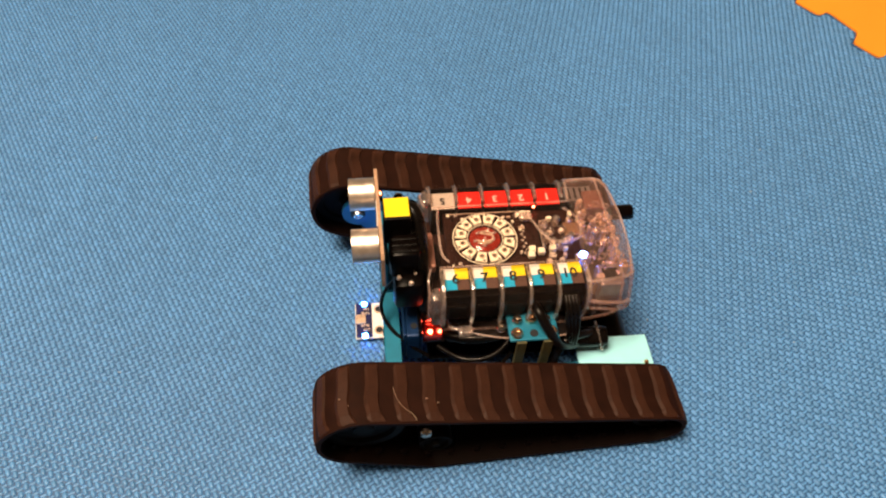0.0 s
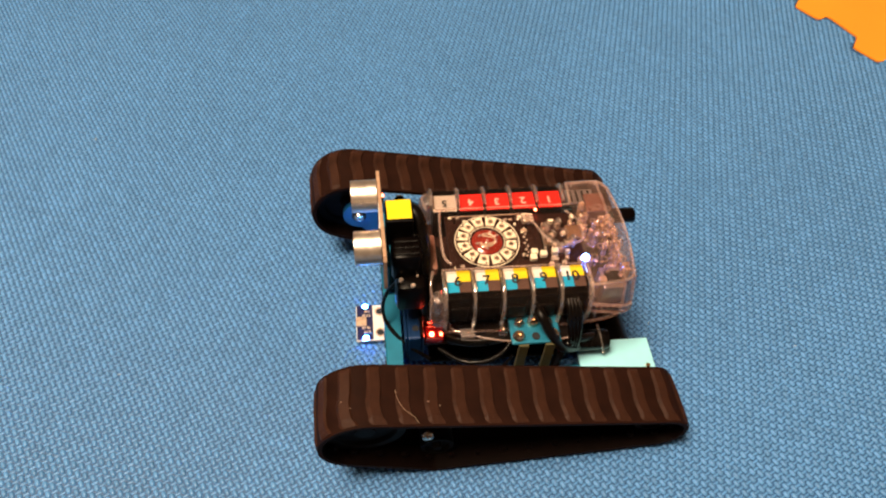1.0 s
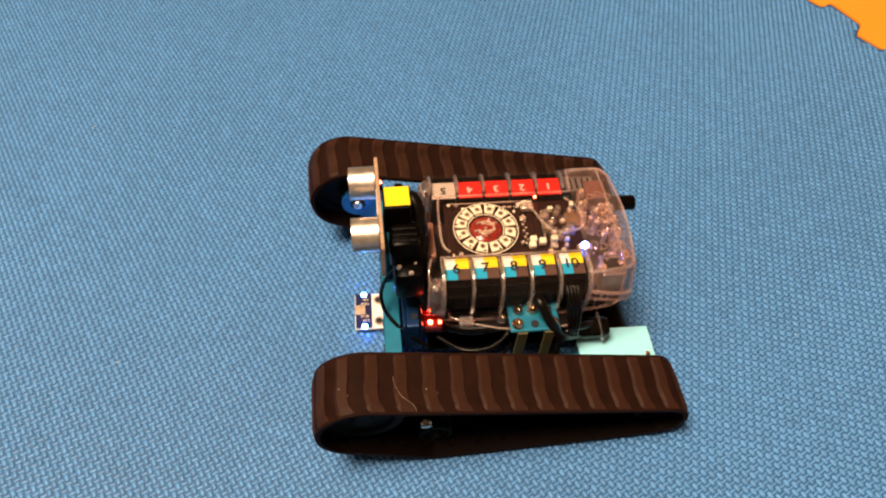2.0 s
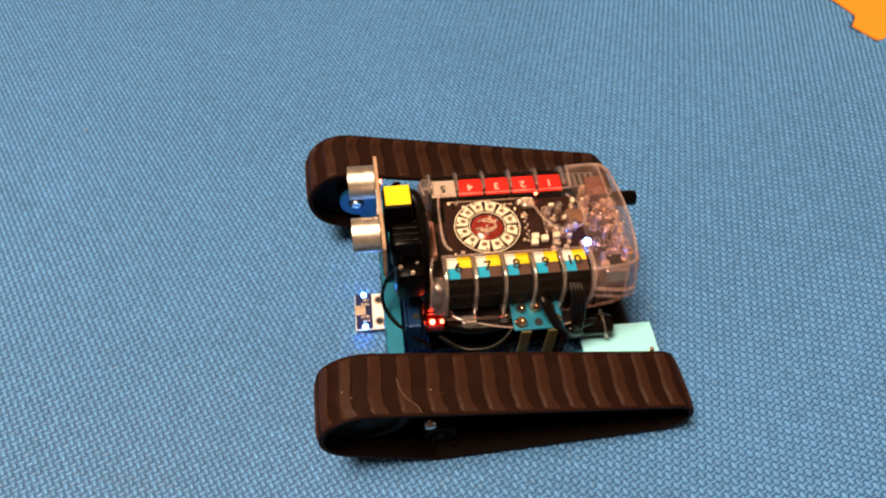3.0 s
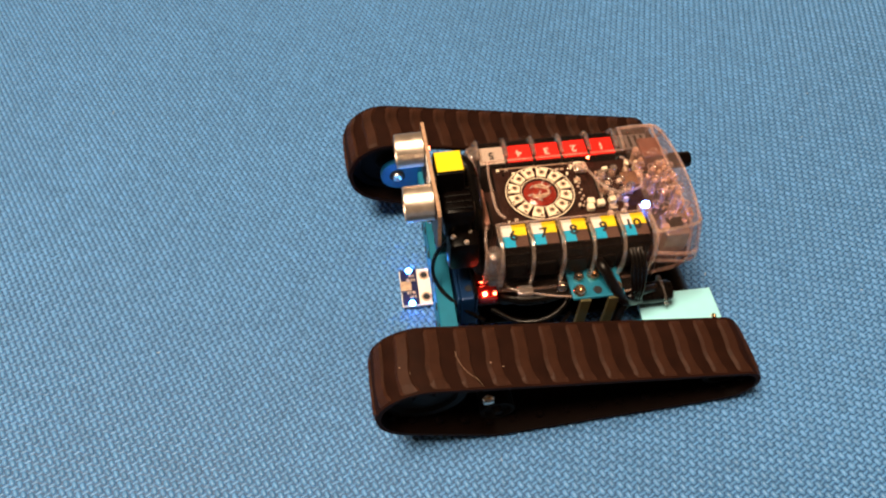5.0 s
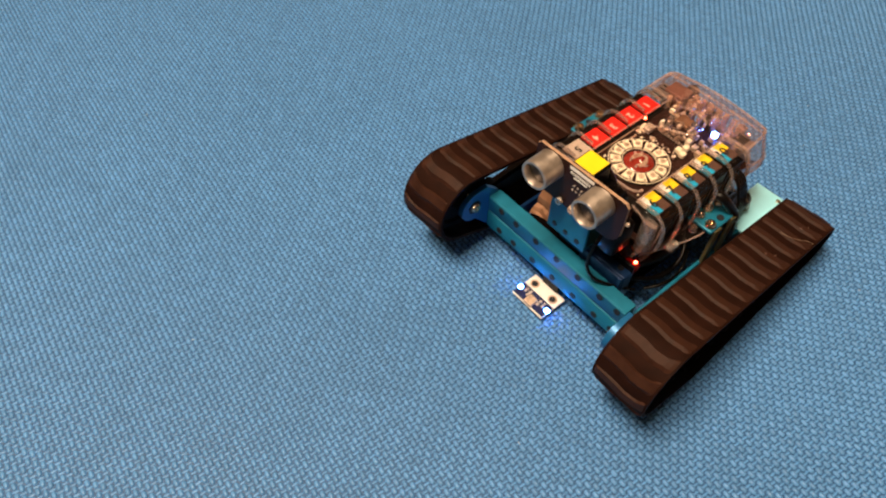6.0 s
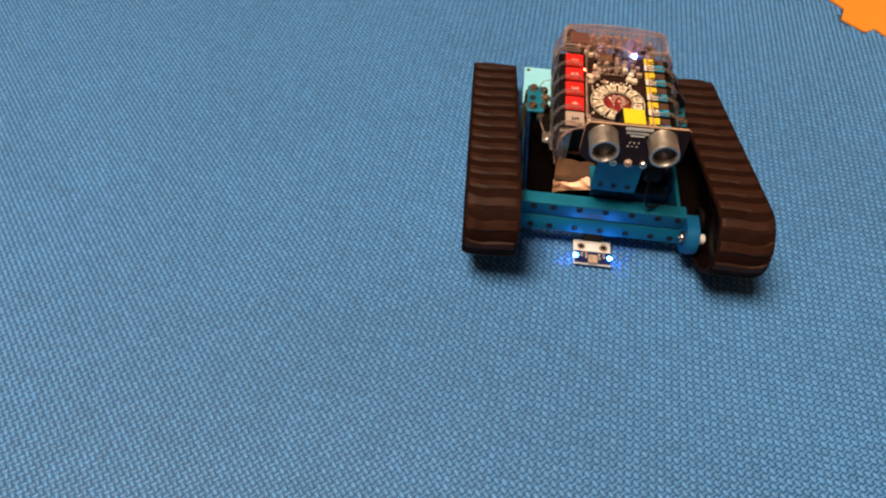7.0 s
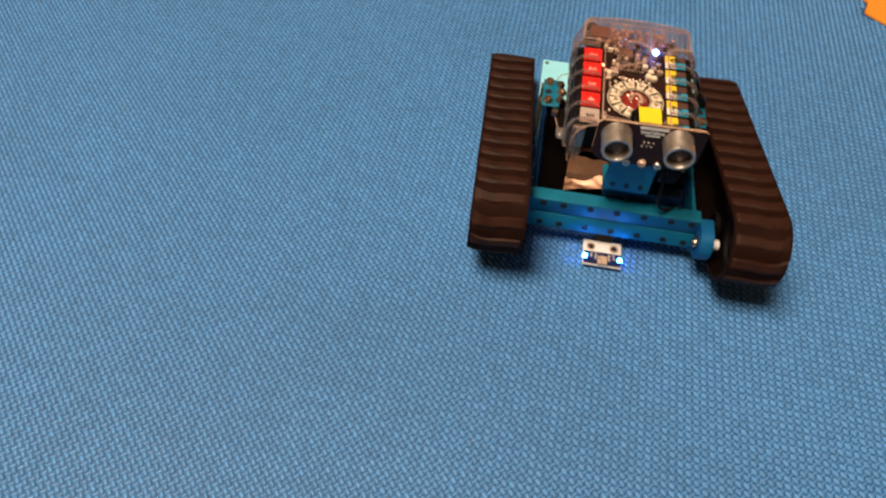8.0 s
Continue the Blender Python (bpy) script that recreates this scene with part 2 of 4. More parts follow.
def plate(outline, z0, z1):
    """A slab from a flat outline of (x, y)."""
    bm = bmesh.new()
    lo = [bm.verts.new((x, y, z0)) for x, y in outline]
    hi = [bm.verts.new((x, y, z1)) for x, y in outline]
    bm.faces.new(hi)
    bm.faces.new(lo[::-1])
    n = len(outline)
    for k in range(n):
        bm.faces.new((lo[k], lo[(k + 1) % n], hi[(k + 1) % n], hi[k]))
    return bm


def lettering(name, text, size, m, mat, parent):
    cu = bpy.data.curves.new(name, "FONT")
    cu.body, cu.size, cu.align_x, cu.align_y, cu.extrude, cu.offset = text, size, "CENTER", "CENTER", 0.00006, size * 0.022
    tmp = bpy.data.objects.new(name, cu)
    scene.collection.objects.link(tmp)
    bpy.context.view_layer.update()
    me = bpy.data.meshes.new_from_object(tmp.evaluated_get(bpy.context.evaluated_depsgraph_get()))
    bpy.data.objects.remove(tmp)
    me.materials.clear()
    me.materials.append(mat)
    ob = new(name, me)
    ob.parent = parent
    ob.matrix_basis = m
    return ob


# ---- the room that closes the place ----
def build_room():
    def slab(name, cx, cy, cz, sx, sy, sz, mat):
        ob = part(name, box(cx, cy, cz, sx, sy, sz), mat, None)
        return tagged(ob, kind="structure")
    slab("floor", 0, 0, -0.062, 5.4, 5.0, 0.10, M_FLOOR)
    slab("ceiling", 0, 0, 2.45, 5.4, 5.0, 0.1, M_WALL)
    slab("wall_north", 0, -2.45, 1.194, 5.2, 0.1, 2.412, M_WALL)
    slab("wall_south", 0, 2.45, 1.194, 5.2, 0.1, 2.412, M_WALL)
    slab("wall_east", 2.65, 0, 1.194, 0.1, 4.8, 2.412, M_WALL)
    slab("wall_west", -2.65, 0, 1.194, 0.1, 4.8, 2.412, M_WALL)


# ---- interlocking foam tiles ----
SEAM_O, SEAM_E = Vector((-0.372, -0.268)), Vector((-0.40, 0.9165))
SEAM_N = Vector((0.9165, 0.40))
HAIR_LUG = 5
PERIOD = 0.0672
TOOTH = [(0.0, 0.0005), (0.003, 0.0040), (0.0075, 0.0125), (0.0095, 0.0150), (0.0120, 0.0155), (0.0310, 0.0125), (0.0335, 0.0112), (0.0345, 0.0085),
         (0.0338, 0.0030), (0.0348, 0.0010), (0.0375, 0.0)]


def seam(k0, k1):
    pts = []
    for k in range(k0, k1):
        pts += [(e + k * PERIOD, n) for e, n in TOOTH]
    return pts


def seam_xy(e, n):
    p = SEAM_O + SEAM_E * e + SEAM_N * n
    return p.x, p.y


def build_mats():
    line = seam(-10, 11)
    gap = 0.0006
    far = 1.25
    blue = [seam_xy(e, n + gap) for e, n in line] + [seam_xy(line[-1][0], far), seam_xy(line[0][0], far)]
    tile = tagged(part("foam_tile", plate(blue, -0.012, -0.0008), M_FOAM_SHADED, None),
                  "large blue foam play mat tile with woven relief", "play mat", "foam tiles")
    orange = [seam_xy(e, n - gap) for e, n in line] + [seam_xy(line[-1][0], -0.9), seam_xy(line[0][0], -0.9)]
    bm = plate(orange[::-1], -0.012, 0.0)
    tagged(part("foam_tile", bm, M_ORANGE, None), "orange foam play mat tile with puzzle teeth", "play mat", "foam tiles")

    # woven relief: rounded bosses on a square grid, lying across one another by turns
    a, turn = 0.00300, radians(117.2)
    ca, sa = math.cos(turn), math.sin(turn)
    i, j = np.meshgrid(np.arange(-230, 231), np.arange(-230, 231), indexing="ij")
    u, v = i * a, j * a
    x, y = ca * u - sa * v, sa * u + ca * v
    ex = (x - SEAM_O.x) * SEAM_E.x + (y - SEAM_O.y) * SEAM_E.y
    nn = (x - SEAM_O.x) * SEAM_N.x + (y - SEAM_O.y) * SEAM_N.y
    line_e = np.array([p[0] for p in line])
    line_n = np.array([p[1] for p in line])
    edge = np.interp(ex, np.maximum.accumulate(line_e), line_n)
    keep = (x > -0.50) & (x < 0.46) & (y > -0.44) & (y < 0.27) & (nn > edge + 0.003)
    x, y, along = x[keep], y[keep], ((i + j) % 2 == 0)[keep]
    rng = np.random.default_rng(5)
    n = len(x)
    ang = turn + np.where(along, 0.0, math.pi / 2) + rng.normal(0, 0.05, n)
    half = a * (np.where(along, 0.70, 0.62) + rng.normal(0, 0.03, n))
    wide = a * (np.where(along, 0.45, 0.27) + rng.normal(0, 0.02, n))
    high = np.where(along, 0.00105, 0.00020) + rng.normal(0, 0.00005, n)
    # ring of eight on the base, ring of six on the shoulder, two on the crest
    base = np.array([(1.0, 0.45), (0.6, 1.0), (-0.6, 1.0), (-1.0, 0.45), (-1.0, -0.45), (-0.6, -1.0), (0.6, -1.0), (1.0, -0.45)])
    shoulder = base * np.array([0.86, 0.74])
    crest = np.array([(0.5, 0.0), (-0.5, 0.0)])
    loc = np.concatenate([base, shoulder, crest])
    hz = np.concatenate([np.full(8, -0.0010), np.full(8, 0.62), np.full(2, 1.0)])
    lx, ly = loc[None, :, 0] * half[:, None], loc[None, :, 1] * wide[:, None]
    c, s = np.cos(ang)[:, None], np.sin(ang)[:, None]
    vx = x[:, None] + c * lx - s * ly
    vy = y[:, None] + s * lx + c * ly
    vz = np.where(hz[None] < 0, hz[None], hz[None] * high[:, None]) - 0.0008
    verts = np.stack([vx, vy, vz], -1).reshape(-1, 3)
    quads = [(k, (k + 1) % 8, 8 + (k + 1) % 8, 8 + k) for k in range(8)] + [(9, 10, 17, 16), (13, 14, 16, 17)]
    tris = [(8, 9, 16), (15, 8, 16), (14, 15, 16), (10, 11, 17), (11, 12, 17), (12, 13, 17)]
    off = (np.arange(n) * 18)[:, None]
    q = (np.array(quads).reshape(1, -1) + off).reshape(-1)
    t3 = (np.array(tris).reshape(1, -1) + off).reshape(-1)
    me = bpy.data.meshes.new("woven_relief")
    me.vertices.add(len(verts))
    me.vertices.foreach_set("co", verts.ravel())
    nq, nt = n * len(quads), n * len(tris)
    me.loops.add(nq * 4 + nt * 3)
    me.loops.foreach_set("vertex_index", np.concatenate([q, t3]).astype(np.int32))
    me.polygons.add(nq + nt)
    starts = np.concatenate([np.arange(nq) * 4, nq * 4 + np.arange(nt) * 3]).astype(np.int32)
    me.polygons.foreach_set("loop_start", starts)
    me.polygons.foreach_set("use_smooth", np.ones(nq + nt, dtype=bool))
    me.update(calc_edges=True)
    me.validate()
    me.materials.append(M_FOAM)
    ob = new("woven_relief", me)
    ob.parent = tile
    tagged(ob, kind="stuff")


def build_lint():
    bm = bmesh.new()
    rnd = random.Random(21)
    for x, y in ((-0.1060, 0.0080), (-0.2080, -0.0900), (0.2480, -0.1700), (0.1200, -0.2200), (-0.1900, 0.0300), (0.2000, 0.0200), (-0.2300, -0.1300), (0.0300, 0.1000)):
        a = rnd.uniform(0, 6.28)
        l = rnd.uniform(0.0006, 0.0014)
        add_tube(bm, [(x - l * math.cos(a), y - l * math.sin(a), 0.0006), (x + 0.0003, y - 0.0002, 0.0009), (x + l * math.cos(a), y + l * math.sin(a), 0.0006)], 0.00020, 6, 3)
    ob = part("lint", bm, M_LINT, None)
    tagged(ob, "pale specks of lint on the blue mat", "lint", kind="stuff")


# ---- the tracked robot: x ahead, y to its left, z up from the mat ----
WHEELS = [(0.0678, 0.0408, 0.0203), (-0.0835, 0.0172, 0.0120), (0.0320, 0.0130, 0.0090)]
DROP = 0.0115   # the upper works sit this much lower than drawn
TRACK_IN, TRACK_OUT = 0.0560, 0.0875
LUGS = 31


def belt_path(extra):
    """The belt round the wheels as (x, z, tangent x, tangent z), anticlockwise seen from the left, starting at the top front."""
    order = [WHEELS[0], WHEELS[1], WHEELS[2]]
    n = len(order)
    tang = []
    for k in range(n):
        x0, z0, r0 = order[k]
        x1, z1, r1 = order[(k + 1) % n]
        dx, dz = x1 - x0, z1 - z0
        d = math.hypot(dx, dz)
        base = math.atan2(dz, dx)
        off = math.acos((r0 - r1) / d)
        tang.append(base - off)
    pts = []
    for k in range(n):
        x, z, r = order[k]
        a0, a1 = tang[k - 1], tang[k]
        while a1 < a0:
            a1 += 2 * math.pi
        m = max(3, int((a1 - a0) / 0.08))
        for i in range(m + 1):
            a = a0 + (a1 - a0) * i / m
            pts.append((x + (r + extra) * math.cos(a), z + (r + extra) * math.sin(a)))
    return pts


def path_table(pts):
    p = np.array(pts + [pts[0]])
    s = np.concatenate([[0], np.cumsum(np.hypot(*np.diff(p, axis=0).T))])
    return p, s


def build_track(robot, side):
    inner, outer = belt_path(0.0), belt_path(0.0022)
    y0, y1 = side * TRACK_IN, side * TRACK_OUT
    bm = bmesh.new()
    n = len(inner)
    ring = []
    for (xi, zi), (xo, zo) in zip(inner, outer):
        ring.append([bm.verts.new((xi, y0, zi)), bm.verts.new((xo, y0, zo)), bm.verts.new((xo, y1, zo)), bm.verts.new((xi, y1, zi))])
    for k in range(n):
        a, b = ring[k], ring[(k + 1) % n]
        for m in range(4):
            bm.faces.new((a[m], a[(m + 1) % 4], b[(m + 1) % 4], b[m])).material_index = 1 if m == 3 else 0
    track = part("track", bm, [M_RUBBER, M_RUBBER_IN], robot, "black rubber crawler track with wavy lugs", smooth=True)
    # wheels inside the belt
    mid, half = side * (TRACK_IN + TRACK_OUT) / 2, (TRACK_OUT - TRACK_IN) / 2
    wheels = []
    for (x, z, r), name in zip(WHEELS, ("drive_wheel", "idler_wheel", "road_wheel")):
        r = r - 0.0004
        h = half - 0.010
        bm = lathe([(r * 0.25, -h - 0.003), (r * 0.32, -h), (r * 0.75, -h), (r * 0.8, -h - 0.002), (r, -h - 0.002), (r, h + 0.002), (r * 0.8, h + 0.002), (r * 0.75, h), (r * 0.32, h), (r * 0.25, h + 0.003)],
                   (0, 0, 0), "y", 28)
        w = part(name, bm, M_WHEEL, track, smooth=True)
        w.location = (x, mid, z)
        wheels.append((w, r, x, mid, z))
    # inner plate with the axle screw
    bm = bmesh.new()
    add_box(bm, -0.012, side * (TRACK_OUT - 0.0190), 0.0225, 0.125, 0.003, 0.012, 0.001)
    part("side_plate", bm, M_BLACK, track)
    part("axle_screw", lathe([(0.0016, -0.0012), (0.0030, -0.0012), (0.0034, 0.0), (0.0028, 0.0012), (0.0012, 0.0008), (0.0010, 0.0002)], (0.0372, side * (TRACK_OUT - 0.009), 0.0256), "y", 14),
         M_STEEL, track, "small bright steel screw head", smooth=True)
    # one lug, wavy across the belt, drawn with x along the belt and z outward
    w = TRACK_OUT - TRACK_IN
    wave = [(-0.46, -0.0002), (-0.40, -0.0002), (-0.12, -0.0001), (-0.02, 0.0003), (0.10, 0.0009), (0.22, 0.0007), (0.34, 0.0000), (0.41, -0.0006), (0.465, -0.0014)]
    me_bm = bmesh.new()
    rows = []
    for f, shift in wave:
        y = side * (TRACK_IN + w * (f + 0.5))
        s = shift
        l = 0.0038 + (0.0008 if f > 0.38 else 0.0)
        top = 0.0012 if abs(f) < 0.38 else 0.0008 if abs(f) < 0.45 else 0.0002
        rows.append([me_bm.verts.new((s - l, y, -0.0006)), me_bm.verts.new((s - l * 0.80, y, top * 0.8)), me_bm.verts.new((s + l * 0.45, y, top)), me_bm.verts.new((s + l, y, -0.0006))])
    for a, b in zip(rows[:-1], rows[1:]):
        for m in range(4):
            me_bm.faces.new((a[m], a[(m + 1) % 4], b[(m + 1) % 4], b[m]))
    me_bm.faces.new(rows[0])
    me_bm.faces.new(rows[-1])
    old = len(me_bm.faces)
    # guide tooth on the inside of the belt
    add_box(me_bm, 0.0, side * (TRACK_OUT - 0.0062), -0.0036, 0.0034, 0.0026, 0.0028, 0.0006, segs=1)
    me_bm.faces.ensure_lookup_table()
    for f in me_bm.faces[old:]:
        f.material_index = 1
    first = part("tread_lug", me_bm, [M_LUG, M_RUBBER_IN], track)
    lugs = [first]
    for _ in range(LUGS - 1):
        ob = new("tread_lug", first.data)
        ob.parent = track
        lugs.append(ob)
    if side > 0:
        # one lug carries a fair hair, its neighbours a few specks of dust
        for n, bits in ((HAIR_LUG, 0), (HAIR_LUG - 2, 1), (HAIR_LUG + 1, 2)):
            me = first.data.copy()
            bm = bmesh.new()
            bm.from_mesh(me)
            old = len(bm.faces)
            yc = TRACK_IN + w * 0.5
            if bits == 0:
                add_tube(bm, [(0.0040, yc - 0.002, 0.0014), (0.0032, yc + 0.003, 0.0017), (0.0005, yc + 0.008, 0.0016), (-0.0040, yc + 0.0115, 0.0012), (-0.0058, yc + 0.0145, 0.0006)], 0.00007, 5, 5)
            else:
                add_box(bm, 0.0012 * bits, yc + 0.002 * bits, 0.0013, 0.0005, 0.0004, 0.0003)
                add_box(bm, -0.0030, yc + 0.006, 0.0010, 0.0003, 0.0004, 0.0003)
            bm.faces.ensure_lookup_table()
            for f in bm.faces[old:]:
                f.material_index = 2
            bm.to_mesh(me)
            bm.free()
            me.materials.append(M_CHIP)
            lugs[n].data = me
    return track, lugs, wheels


LUG_TABLE = path_table(belt_path(0.0022))


def lug_pose(s):
    p, table = LUG_TABLE
    total = table[-1]
    def at(q):
        q = q % total
        return np.interp(q, table, p[:, 0]), np.interp(q, table, p[:, 1])
    x, z = at(s)
    xa, za = at(s - 0.003)
    xb, zb = at(s + 0.003)
    # x of the lug runs against the belt's way, z outward
    t = Vector((xa - xb, 0, za - zb)).normalized()
    up = Vector((-t.z, 0, t.x))
    side = up.cross(t)
    m = Matrix((t, side, up)).transposed().to_4x4()
    m.translation = (float(x), 0, float(z))
    return m


def screw(bm, x, y, z, r=0.0026, axis="z", h=0.0018, d=1):
    add_lathe(bm, [(r, 0), (r, d * h * 0.5), (r * 0.75, d * h), (r * 0.35, d * h), (r * 0.3, d * h * 0.6)], (x, y, z), axis, 12)


def build_front(robot):
    # slotted beam across the front
    bm = bmesh.new()
    prof = [(0.0445, 0.0255), (0.0522, 0.0255), (0.0529, 0.0262), (0.0529, 0.0384), (0.0526, 0.0388), (0.0519, 0.0391), (0.0519, 0.0399),
            (0.0526, 0.0402), (0.0529, 0.0406), (0.0529, 0.0508), (0.0522, 0.0515), (0.0445, 0.0515)]
    ends = [[bm.verts.new((x, y, z)) for x, z in prof] for y in (-0.0550, 0.0488)]
    for k in range(len(prof)):
        m = (k + 1) % len(prof)
        bm.faces.new((ends[0][k], ends[0][m], ends[1][m], ends[1][k]))
    bm.faces.new(ends[0])
    bm.faces.new(ends[1])
    beam = part("front_beam", bm, M_TEAL, robot, "blue-green anodised aluminium beam with two rows of holes", smooth=True)
    hole = None
    for z in (0.0478, 0.0305):
        for k in range(7):
            y = -0.048 + 0.016 * k
            if abs(y) > 0.046:
                y *= 0.92
            if hole is None:
                hole = part("beam_hole", lathe([(0.0021, 0.0), (0.0021, 0.0005), (0.0013, 0.0005), (0.0013, 0.0002)], (0, 0, 0), "x", 12), M_HOLE, beam)
                ob = hole
            else:
                ob = new("beam_hole", hole.data)
                ob.parent = beam
            ob.location = (0.0529, y, z)
    # rounded end plates that carry the drive axles
    for side, ya, yb, r0, x0, z0 in ((-1, -0.0552, -0.0585, 0.0104, 0.0632, 0.0498), (1, 0.0490, 0.0566, 0.0104, 0.0580, 0.0395)):
        bm = bmesh.new()
        prof = []
        for k in range(15):
            a = -math.pi / 2 + math.pi * k / 14
            prof.append((x0 + r0 * math.cos(a), z0 + r0 * math.sin(a)))
        prof += [(x0 - 0.0090, z0 + r0), (0.0455, z0 + 0.0020), (0.0455, 0.0265), (0.0535, 0.0275)]
        lo = [bm.verts.new((x, ya, z)) for x, z in prof]
        hi = [bm.verts.new((x, yb, z)) for x, z in prof]
        bm.faces.new(lo)
        bm.faces.new(hi)
        for k in range(len(prof)):
            bm.faces.new((lo[k], lo[(k + 1) % len(prof)], hi[(k + 1) % len(prof)], hi[k]))
        ep = part("end_plate", bm, M_BLUE, robot, "rounded blue anodised axle plate", smooth=True)
        # dark disc in place of the shaded bearing hole
        part("axle_bore", lathe([(0.0044, 0.0), (0.0044, side * -0.0005)], (x0 + 0.0010, ya, z0), "y", 16), M_HOLE, ep)
        bm = bmesh.new()
        screw(bm, x0 + 0.0010, ya - side * 0.0003, z0, 0.0032, "y", 0.002, -side)
        part("axle_bolt", bm, M_STEEL, ep, smooth=True)
        part("spacer", lathe([(0.0030, yb - side * 0.0005), (0.0032, yb + side * 0.0005), (0.0032, yb + side * 0.0050), (0.0028, yb + side * 0.0055)], (x0 + 0.0008, 0, z0), "y", 14), M_PCB_WHITE, ep, "white plastic spacer", smooth=True)
    # two-eyed floor sensor hung under the beam
    cy = -0.0018
    board = part("floor_sensor", box(0.0605, cy, 0.0165, 0.0195, 0.0240, 0.0018, 0.0005), M_PCB_WHITE, robot, "small white circuit board with two blue lights")
    for s in (-1, 1):
        part("mount_hole", lathe([(0.0028, 0.0), (0.0028, 0.0006), (0.0020, 0.0006), (0.0020, 0.0001)], (0.0565, cy + s * 0.0072, 0.0174), "z", 16), M_CHIP, board)
        part("mount_bore", lathe([(0.0019, 0.0), (0.0019, 0.0004)], (0.0565, cy + s * 0.0072, 0.0174), "z", 12), M_HOLE, board)
    part("component_bed", box(0.0652, cy, 0.0177, 0.0092, 0.0232, 0.0010, 0.0002), material("navy_mask", (0.010, 0.012, 0.06), 0.35, vary=0.3, scale=600), board)
    part("connector", box(0.0672, cy, 0.0185, 0.0062, 0.0060, 0.0022, 0.0004), M_CHIP, board)
    rnd = random.Random(3)
    bm = bmesh.new()
    for s in (-1, 1):
        for k in range(7):
            add_box(bm, 0.0625 + 0.0013 * (k // 2) + rnd.uniform(-.0003, .0003), cy + s * (0.0042 + 0.0028 * (k % 2)), 0.0185, 0.0009, 0.0015, 0.0007)
    part("resistors", bm, M_SILVER, board)
    for s in (-1, 1):
        part("led", lathe([(0.0016, 0.0), (0.0016, 0.0004), (0.0012, 0.0009), (0.0004, 0.0010)], (0.0648, cy + s * 0.0108, 0.0180), "z", 12), M_LED_BLUE, board, "lit blue-white light", smooth=True)
        part("emitter", lathe([(0.0019, -0.0002), (0.0019, -0.0022), (0.0008, -0.0030)], (0.0665, cy + s * 0.007, 0.0158), "z", 12), M_BLACK, board, smooth=True)
    part("hanger", box(0.0505, cy, 0.0212, 0.0024, 0.012, 0.0080, 0.0004), M_BLACK, board)
    board.location = (-0.0013, 0, -0.0017)


def build_range_sensor(robot):
    # board seen from ahead: flat top, rounded lower corners
    x0, cy = 0.0516, 0.0027
    bm = bmesh.new()
    out = []
    half, zt, zb, r = 0.0285, 0.1195, 0.0905, 0.009
    out += [(-half + 0.002, zt), (half - 0.002, zt), (half, zt - 0.002)]
    for k in range(7):
        a = -k * math.pi / 12
        out.append((half - r + r * math.cos(a), zb + r + r * math.sin(a)))
    for k in range(7):
        a = -math.pi / 2 - k * math.pi / 12
        out.append((-half + r + r * math.cos(a), zb + r + r * math.sin(a)))
    out.append((-half, zt - 0.002))
    lo = [bm.verts.new((x0, cy + y, z)) for y, z in out]
    hi = [bm.verts.new((x0 + 0.0016, cy + y, z)) for y, z in out]
    bm.faces.new(lo)
    bm.faces.new(hi)
    for k in range(len(out)):
        bm.faces.new((lo[k], lo[(k + 1) % len(out)], hi[(k + 1) % len(out)], hi[k])).material_index = 1
    board = part("range_sensor", bm, [M_PCB, M_PCB_EDGE], robot, "black ultrasonic sensor board with two metal eyes")
    board.rotation_euler.z, board.location.y = radians(1.3), -0.0012
    xf = x0 + 0.0016
    for s in (-1, 1):
        y = cy - 0.0018 + s * 0.0161
        eye = part("sensor_eye", lathe([(0.0079, 0.0), (0.0082, 0.0004), (0.0080, 0.0010), (0.0080, 0.0120), (0.0078, 0.0128), (0.0066, 0.0128), (0.0063, 0.0120), (0.0063, 0.0085)], (xf, y, 0.1110), "x", 36),
                   M_BARREL, board, "silver metal sensor barrel", smooth=True)
        part("mesh_screen", lathe([(0.0062, 0.0), (0.0062, 0.0003), (0.004, 0.0010), (0.001, 0.0013)], (xf + 0.0086, y, 0.1110), "x", 24), M_SCREEN, eye, smooth=True)
    # port block behind the board with a yellow sticker
    block = part("port_block", box(x0 - 0.0078, 0.0010, 0.1088, 0.0130, 0.0140, 0.0180, 0.0008), M_BLACK, board)
    part("sticker", box(0.0438, 0.0009, 0.1182, 0.0118, 0.0118, 0.0004, 0.00015), M_YELLOW, block, "plain yellow sticker")
    # unreadable printing as bars, solder dots, power light
    bm = bmesh.new()
    add_box(bm, xf + 0.0001, cy + 0.0005, 0.1175, 0.0002, 0.0150, 0.0018)
    for k in range(9):
        add_box(bm, xf + 0.0001, cy - 0.0055 + 0.0014 * k, 0.1146, 0.0002, 0.0009, 0.0016)
    add_box(bm, xf + 0.0001, cy + 0.0005, 0.1125, 0.0002, 0.0080, 0.0008)
    part("printing", bm, M_WHITE, board)
    bm = bmesh.new()
    for k in range(6):
        add_lathe(bm, [(0.0006, 0), (0.0006, 0.0003), (0.0003, 0.0005)], (xf, cy - 0.003 + 0.0024 * (k % 3) + 0.0005 * (k // 3), 0.1048 + 0.0028 * (k // 3)), "x", 8)
    part("solder_dots", bm, M_SILVER, board)
    part("power_led", lathe([(0.0008, 0), (0.0008, 0.0008), (0.0003, 0.0010)], (x0 - 0.0014, cy - 0.0160, 0.1130), "x", 8), M_LED_RED, board, "lit red light")
    for s in (-1, 0, 1):
        bm = bmesh.new()
